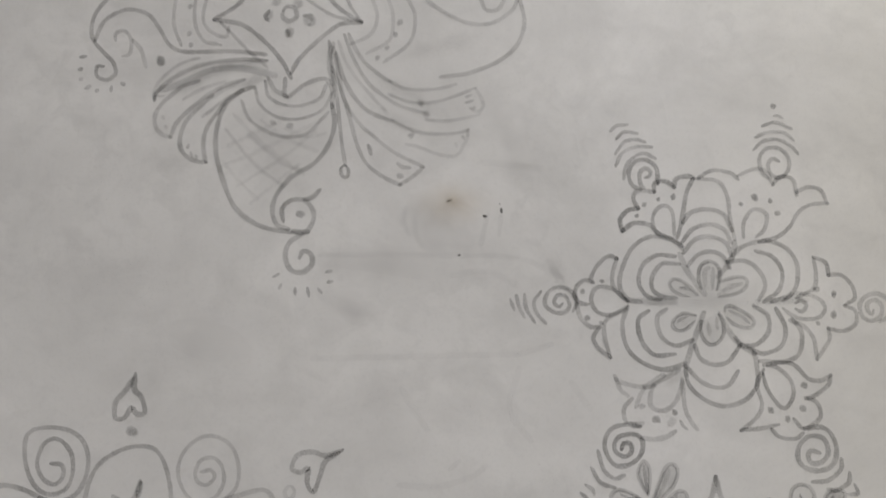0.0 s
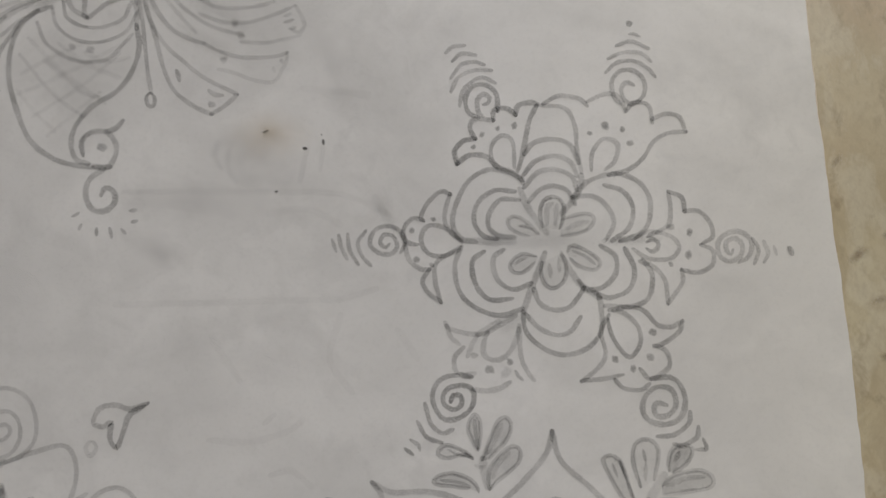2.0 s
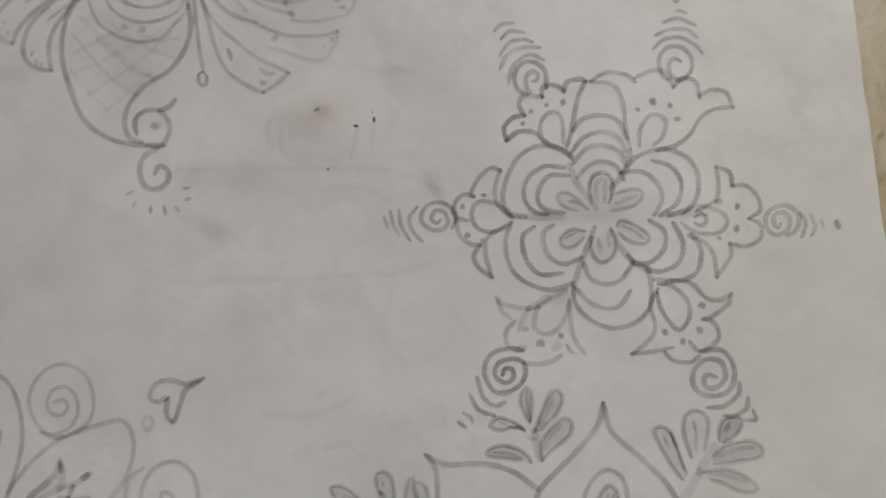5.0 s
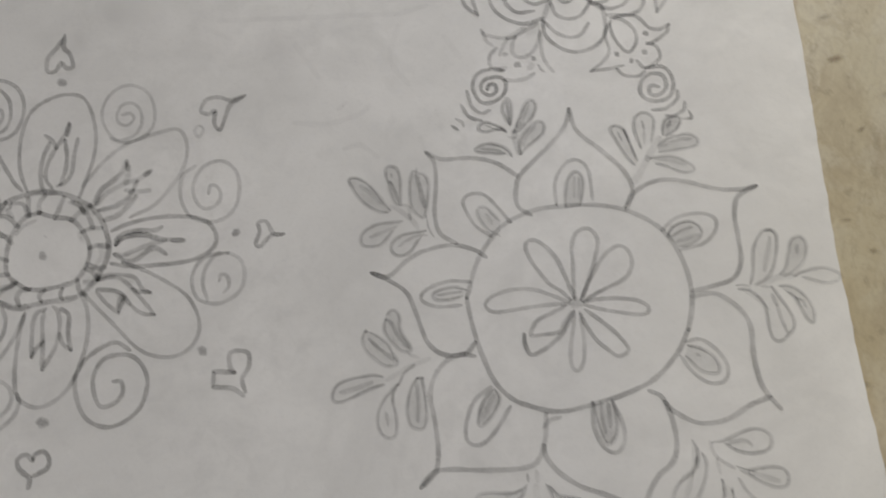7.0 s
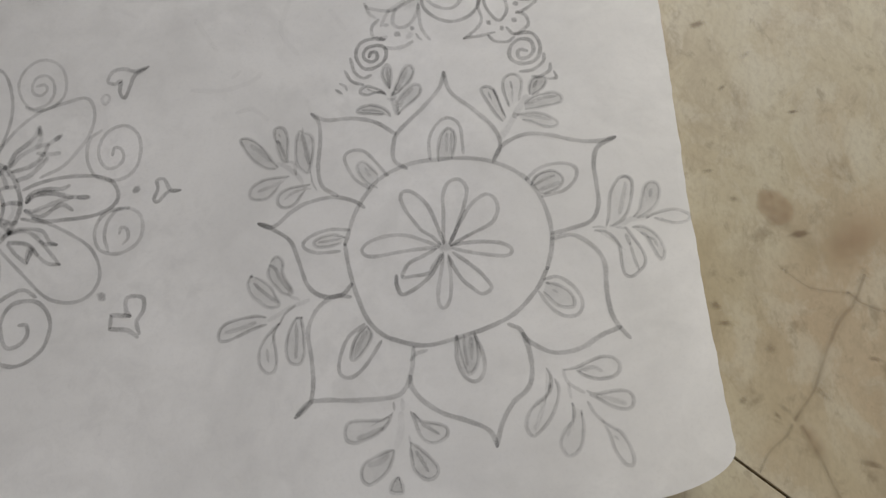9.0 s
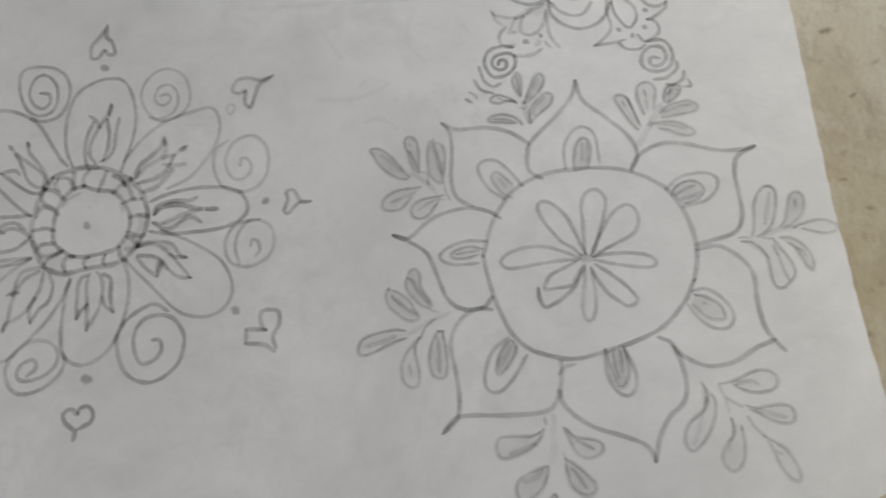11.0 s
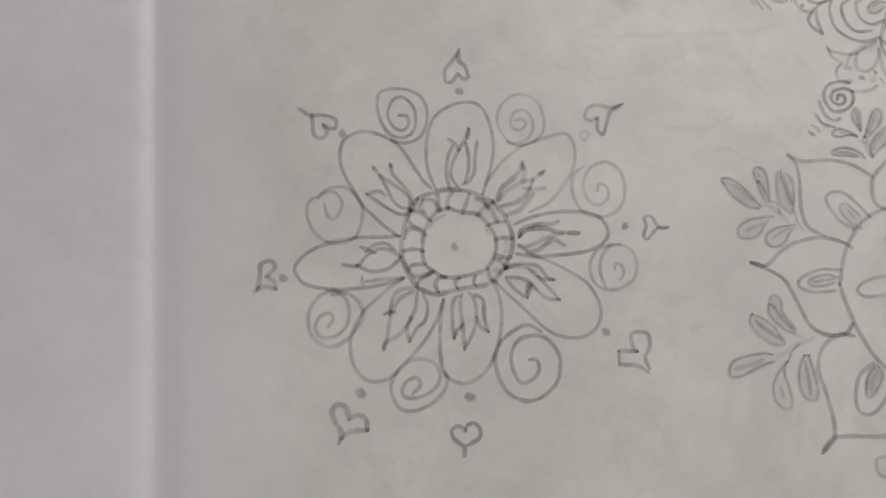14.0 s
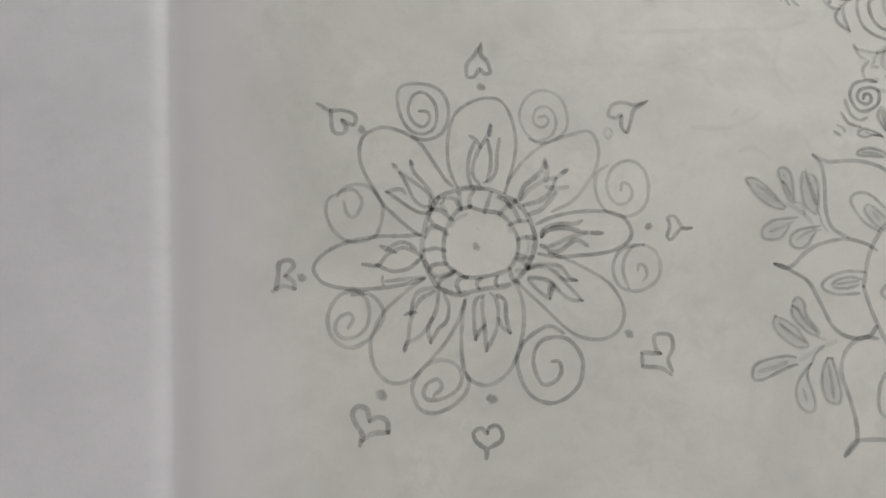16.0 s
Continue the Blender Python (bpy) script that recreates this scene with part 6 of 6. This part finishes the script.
spot(paisley, "dot", (31.33, 85.06), 0.49, 0.50)
spot(paisley, "dot", (51.44, 103.14), 0.49, 0.50)
spot(paisley, "dot", (50.55, 100.87), 0.39, 0.50)
spot(paisley, "dot", (48.94, 98.53), 0.39, 0.50)
spot(paisley, "dot", (47.17, 96.73), 0.39, 0.50)
spot(paisley, "dot", (14, 107.81), 0.39, 0.50)
spot(paisley, "dot", (13.78, 102.73), 0.39, 0.50)
spot(paisley, "dot", (14.07, 100.61), 0.39, 0.50)
smudge(paisley, "smudge", (27.46, 79.96), 12.70, 9.56, -31, 0.128)
smudge(paisley, "smudge", (21.5, 96.3), 8.5, 1.7, 4, 0.42)
smudge(paisley, "smudge", (14.6, 93.9), 6.0, 1.8, 26, 0.32)
smudge(paisley, "smudge", (24.6, 93.2), 4.2, 1.6, 20, 0.34)
lines(paisley, "teardrop_net", 0.55, 0.10,
       [(19.6, 79.2), (22.4, 75.4), (25.4, 72.2)],
       [(21.6, 87.4), (27, 81.6), (33.4, 76.4)],
       [(26.4, 86.2), (31, 82.6), (36.2, 80.2)],
       [(30.6, 84.6), (34, 83), (37.4, 83.4)])
lines(paisley, "teardrop_net", 0.55, 0.10,
       [(37.6, 86.2), (30, 82.6), (24, 80), (19.4, 78.4)],
       [(32.6, 78), (28, 74.4), (24.2, 71.6)],
       [(30.4, 86.2), (25, 84), (20.4, 81.8)])
lines(paisley, "teardrop_net", 0.49, 0.12,
       [(20.13, 84.84), (24.96, 78.56), (29.79, 74.34)],
       [(35.97, 84.15), (29.91, 79.35), (21.94, 74.68)])
lines(paisley, "teardrop_net", 0.49, 0.12,
       [(24.07, 83.65), (29.89, 78.34), (32.82, 77.21)])
smudge(paisley, "smudge", (51.15, 90.66), 9.67, 2.21, -32, 0.150)
smudge(paisley, "smudge", (50.91, 84.78), 9.55, 2.21, -30, 0.150)
smudge(paisley, "smudge", (59.03, 98.64), 10.33, 2.21, -169, 0.150)
lines(paisley, "wing", 0.59, 0.42,
       [(72.97, 107.06), (73.72, 102.27), (72.16, 98.12), (68.45, 95.14), (63.31, 93.27), (58.26, 92.75)],
       [(56.38, 107.17), (59.8, 104.38), (63.77, 102.44), (67.82, 102.28), (71.5, 104.46), (72.87, 106.95)])
lines(paisley, "wing", 0.59, 0.42,
       [(66.03, 107), (66.94, 104.85), (68.97, 104.77), (70.28, 106.41)])
lines(paisley, "collar", 0.54, 0.32,
       [(42.64, 99.53), (46.01, 101.06), (47.44, 104.36), (46.56, 108.1)])
lines(paisley, "collar", 0.54, 0.32,
       [(45.39, 97.63), (49.51, 100.07), (50.19, 104.77), (49.3, 107.99)])
lines(paisley, "collar", 0.54, 0.32,
       [(48.34, 95.95), (53.01, 99.4), (54.21, 104.08), (52.85, 107.84)])
lines(paisley, "collar", 0.54, 0.35,
       [(17.05, 109.47), (16.32, 105.25), (17.82, 102.75), (20.33, 101.79), (20.85, 103.45)])
lines(paisley, "collar", 0.54, 0.35,
       [(15.02, 109.58), (14.8, 104.8), (16.3, 101.35), (19.31, 100.36)])
lines(paisley, "collar", 0.54, 0.35,
       [(11.46, 109.76), (11.05, 104.98), (12.26, 100.7)])
smudge(paisley, "smudge", (41.83, 52.42), 6.48, 4.41, -7, 0.112)
smudge(paisley, "smudge", (53.69, 68.32), 9.27, 4.41, -22, 0.112)
smudge(paisley, "smudge", (45.99, 59.78), 14.32, 4.41, -2, 0.112)
smudge(paisley, "smudge", (12.83, 47.27), 12.37, 4.41, -6, 0.112)
smudge(paisley, "smudge", (2.82, 78.54), 15.59, 6.62, -2, 0.083)
smudge(paisley, "smudge", (2.36, 60.76), 17.07, 6.62, -2, 0.083)
smudge(paisley, "smudge", (55.93, 63.27), 18.05, 6.62, -2, 0.083)
smudge(paisley, "smudge", (62.63, 89.68), 17.64, 6.62, 5, 0.083)
smudge(paisley, "smudge", (20.55, 51.23), 16.13, 6.62, -8, 0.083)
smudge(paisley, "smudge", (76.3, 57.93), 5.49, 2.94, -54, 0.105)
smudge(paisley, "smudge", (69.01, 82.25), 5.10, 2.94, -66, 0.105)
smudge(paisley, "smudge", (70.84, 74.58), 5.92, 2.94, 162, 0.105)

# faint lines: two creases with shade drawn in, then lines showing through the sheet
lines(book, "faint_line", 0.70, 0.09,
       [(36.01, 62), (47.31, 61.61), (59.65, 60.89), (68.8, 60.24), (73.84, 58.48), (77.62, 56.35)])
lines(book, "faint_line", 0.78, 0.09,
       [(34.06, 44.39), (49.43, 43.97), (62.44, 43.66), (69.38, 43.57), (75.15, 44.86)])
lines(book, "faint_line", 0.70, 0.10,
       [(51.16, 69.39), (50.54, 67.2), (51.42, 64.94)])
lines(book, "faint_line", 0.70, 0.10,
       [(52.68, 67.54), (52.49, 65.06), (53.72, 62.87)])
lines(book, "faint_line", 0.70, 0.10,
       [(65.24, 67.61), (63.77, 62.36)])
lines(book, "faint_line", 0.70, 0.10,
       [(67.62, 67.48), (67.03, 64.14)])
lines(book, "faint_line", 0.78, 0.10,
       [(48.03, 22.72), (54.4, 22.15), (60.22, 23.43), (62.83, 25.2)])
lines(book, "faint_line", 0.78, 0.10,
       [(56.41, 24.64), (58.67, 26.35)])
lines(book, "faint_line", 0.78, 0.10,
       [(57.46, 16.96), (60.62, 17.41), (63.75, 14.81)])
lines(book, "faint_line", 0.87, 0.07,
       [(78.1, 38.33), (81.03, 33.58)])
lines(book, "faint_line", 0.87, 0.07,
       [(58.62, 57.49), (64.81, 57.88), (69.98, 55.15)])
lines(book, "faint_line", 0.87, 0.07,
       [(75.47, 59.28), (78.7, 52.94)])
lines(book, "faint_line", 0.87, 0.07,
       [(49.04, 38.64), (53.16, 31.47)])
lines(book, "faint_line", 0.87, 0.07,
       [(69.36, 41.12), (67.31, 34.25), (70.59, 28.89)])
lines(book, "faint_line", 0.87, 0.06,
       [(64.77, 77.16), (69.79, 76.37), (75.34, 75.55)])
smudge(book, "smudge", (40.77, 52.22), 3.16, 2.22, -21, 0.083)
smudge(book, "smudge", (70.72, 76.37), 2.90, 1.70, -11, 0.060)
smudge(book, "smudge", (55.75, 62.72), 2.68, 1.70, 7, 0.105)
smudge(book, "smudge", (73.78, 80.28), 7.06, 4.58, 138, 0.075)
smudge(book, "smudge", (59.39, 33.77), 8.10, 4.58, -14, 0.075)
smudge(book, "smudge", (45.5, 37.95), 7.25, 4.58, 11, 0.075)
smudge(book, "smudge", (73.79, 21.86), 6.12, 4.58, -138, 0.075)
# specks and stains on the paper
def fleck(name, mat, width, tone, *points):
    bm = bmesh.new()
    ribbon(bm, smooth_line(points, 0.0001), width / 1000, tone, seeded(*points[0]), taper=0.3)
    return part(name, bm, mat, book)


fleck("dark_speck", INK, 0.75, 0.75, (64.4, 67.7), (64.8, 67.55), (65.2, 67.5))
fleck("dark_fleck", INK, 0.62, 0.62, (67.75, 68.9), (67.72, 68.4), (67.8, 67.9))
fleck("dark_fleck", INK, 0.4, 0.6, (67.45, 69.75), (67.6, 69.4))
fleck("brown_speck", INK, 0.5, 0.55, (58.2, 70.35), (58.7, 70.5), (59.3, 70.75))
fleck("dark_speck", INK, 0.5, 0.75, (59.7, 60.9), (60.3, 60.95))
smudge(book, "tea_stain", (59.0, 70.0), 8.0, 4.8, -8, 0.17, mat=TEA)
smudge(book, "tea_stain", (58.9, 70.4), 2.4, 1.5, 5, 0.1, mat=TEA)

# cracks and stains in the marble
def on_floor(x, y):
    return 0.0


def crack(width, tone, *points, name="crack", mat=INK):
    bm = bmesh.new()
    ribbon(bm, smooth_line(points), width / 1000, tone, seeded(*points[0]), ground=on_floor, lift=0.00015)
    return part(name, bm, mat, floor)


def fuzzy_crack(width, tone, *points):
    """A healed crack: a thin dark thread in a soft brown band."""
    crack(width * 2.4, tone * 0.4, *points, name="crack_stain", mat=BROWN_MARK)
    crack(width * 0.8, tone * 0.75, *points, mat=BROWN_MARK)


fuzzy_crack(1.0, 0.3, (182.0, -27.5), (178.9, -32.9), (175.4, -36.1), (171.3, -42.8), (168.0, -49.0), (163.5, -54.1))
fuzzy_crack(0.8, 0.26, (162.6, -55.3), (161.3, -57.1), (157.4, -60.0), (155.2, -63.2))
fuzzy_crack(0.9, 0.24, (164.6, -55.6), (165.2, -57.2), (166.7, -60.8), (168.7, -67.2), (171.0, -74.0))
fuzzy_crack(0.55, 0.22, (166.0, -24.8), (170.5, -28.7), (174.0, -29.8), (178.2, -30.6))
fuzzy_crack(0.8, 0.24, (178.2, -30.6), (181.5, -33.5), (188.0, -36.0))
smudge(floor, "stain", (170.9, -17.9), 2.9, 1.0, 6, 0.75, ground=on_floor, mat=BROWN_MARK, hard=1.4)
smudge(floor, "stain", (176.3, -63.5), 3.4, 1.0, -22, 0.6, ground=on_floor, mat=BROWN_MARK)
for x, y, w, l, a, tone in ((173.9, 8.3, 1.0, 2.2, 5, 0.5), (158.7, -9.4, 1.4, 2.2, -10, 0.3), (153.0, -34.7, 1.6, 3.0, -8, 0.36), (151.7, -31.0, 2.0, 2.4, -30, 0.36),
                            (161.0, -40.4, 2.2, 2.0, 20, 0.25), (154.2, -49.8, 1.6, 2.0, 40, 0.32), (160.3, -53.2, 1.2, 1.8, -50, 0.36), (161.9, -52.0, 1.4, 3.0, -42, 0.22),
                            (154.4, -3.0, 1.2, 2.4, 0, 0.28), (157.0, 30.0, 1.8, 3.4, 15, 0.42), (160.0, 15.0, 1.2, 2.2, 30, 0.3), (169.9, -50.0, 1.4, 2.6, -50, 0.28), (181.0, -44.0, 1.2, 3.0, -20, 0.34),
                            (153.2, 46.5, 2.0, 3.2, 35, 0.36), (158.5, 49.5, 1.6, 2.6, 20, 0.42), (151.0, 62.0, 1.4, 2.6, 50, 0.3), (156.0, 39.0, 1.4, 3.0, 10, 0.26), (166.0, 22.0, 1.4, 3.0, 25, 0.26)):
    smudge(floor, "fleck", (x, y), 0.75 * l, 0.6 * w, a, 1.5 * tone, ground=on_floor, mat=BROWN_MARK)
smudge(floor, "stain", (166.4, -11.9), 4.9, 3.5, -52, 0.36, ground=on_floor, mat=RED_STAIN, hard=4.0)
smudge(floor, "stain", (181.0, -20.0), 9.0, 6.0, 30, 0.3, ground=on_floor, mat=RED_STAIN)
smudge(floor, "stain", (166.0, -58.0), 7.0, 2.6, -60, 0.22, ground=on_floor, mat=RED_STAIN)
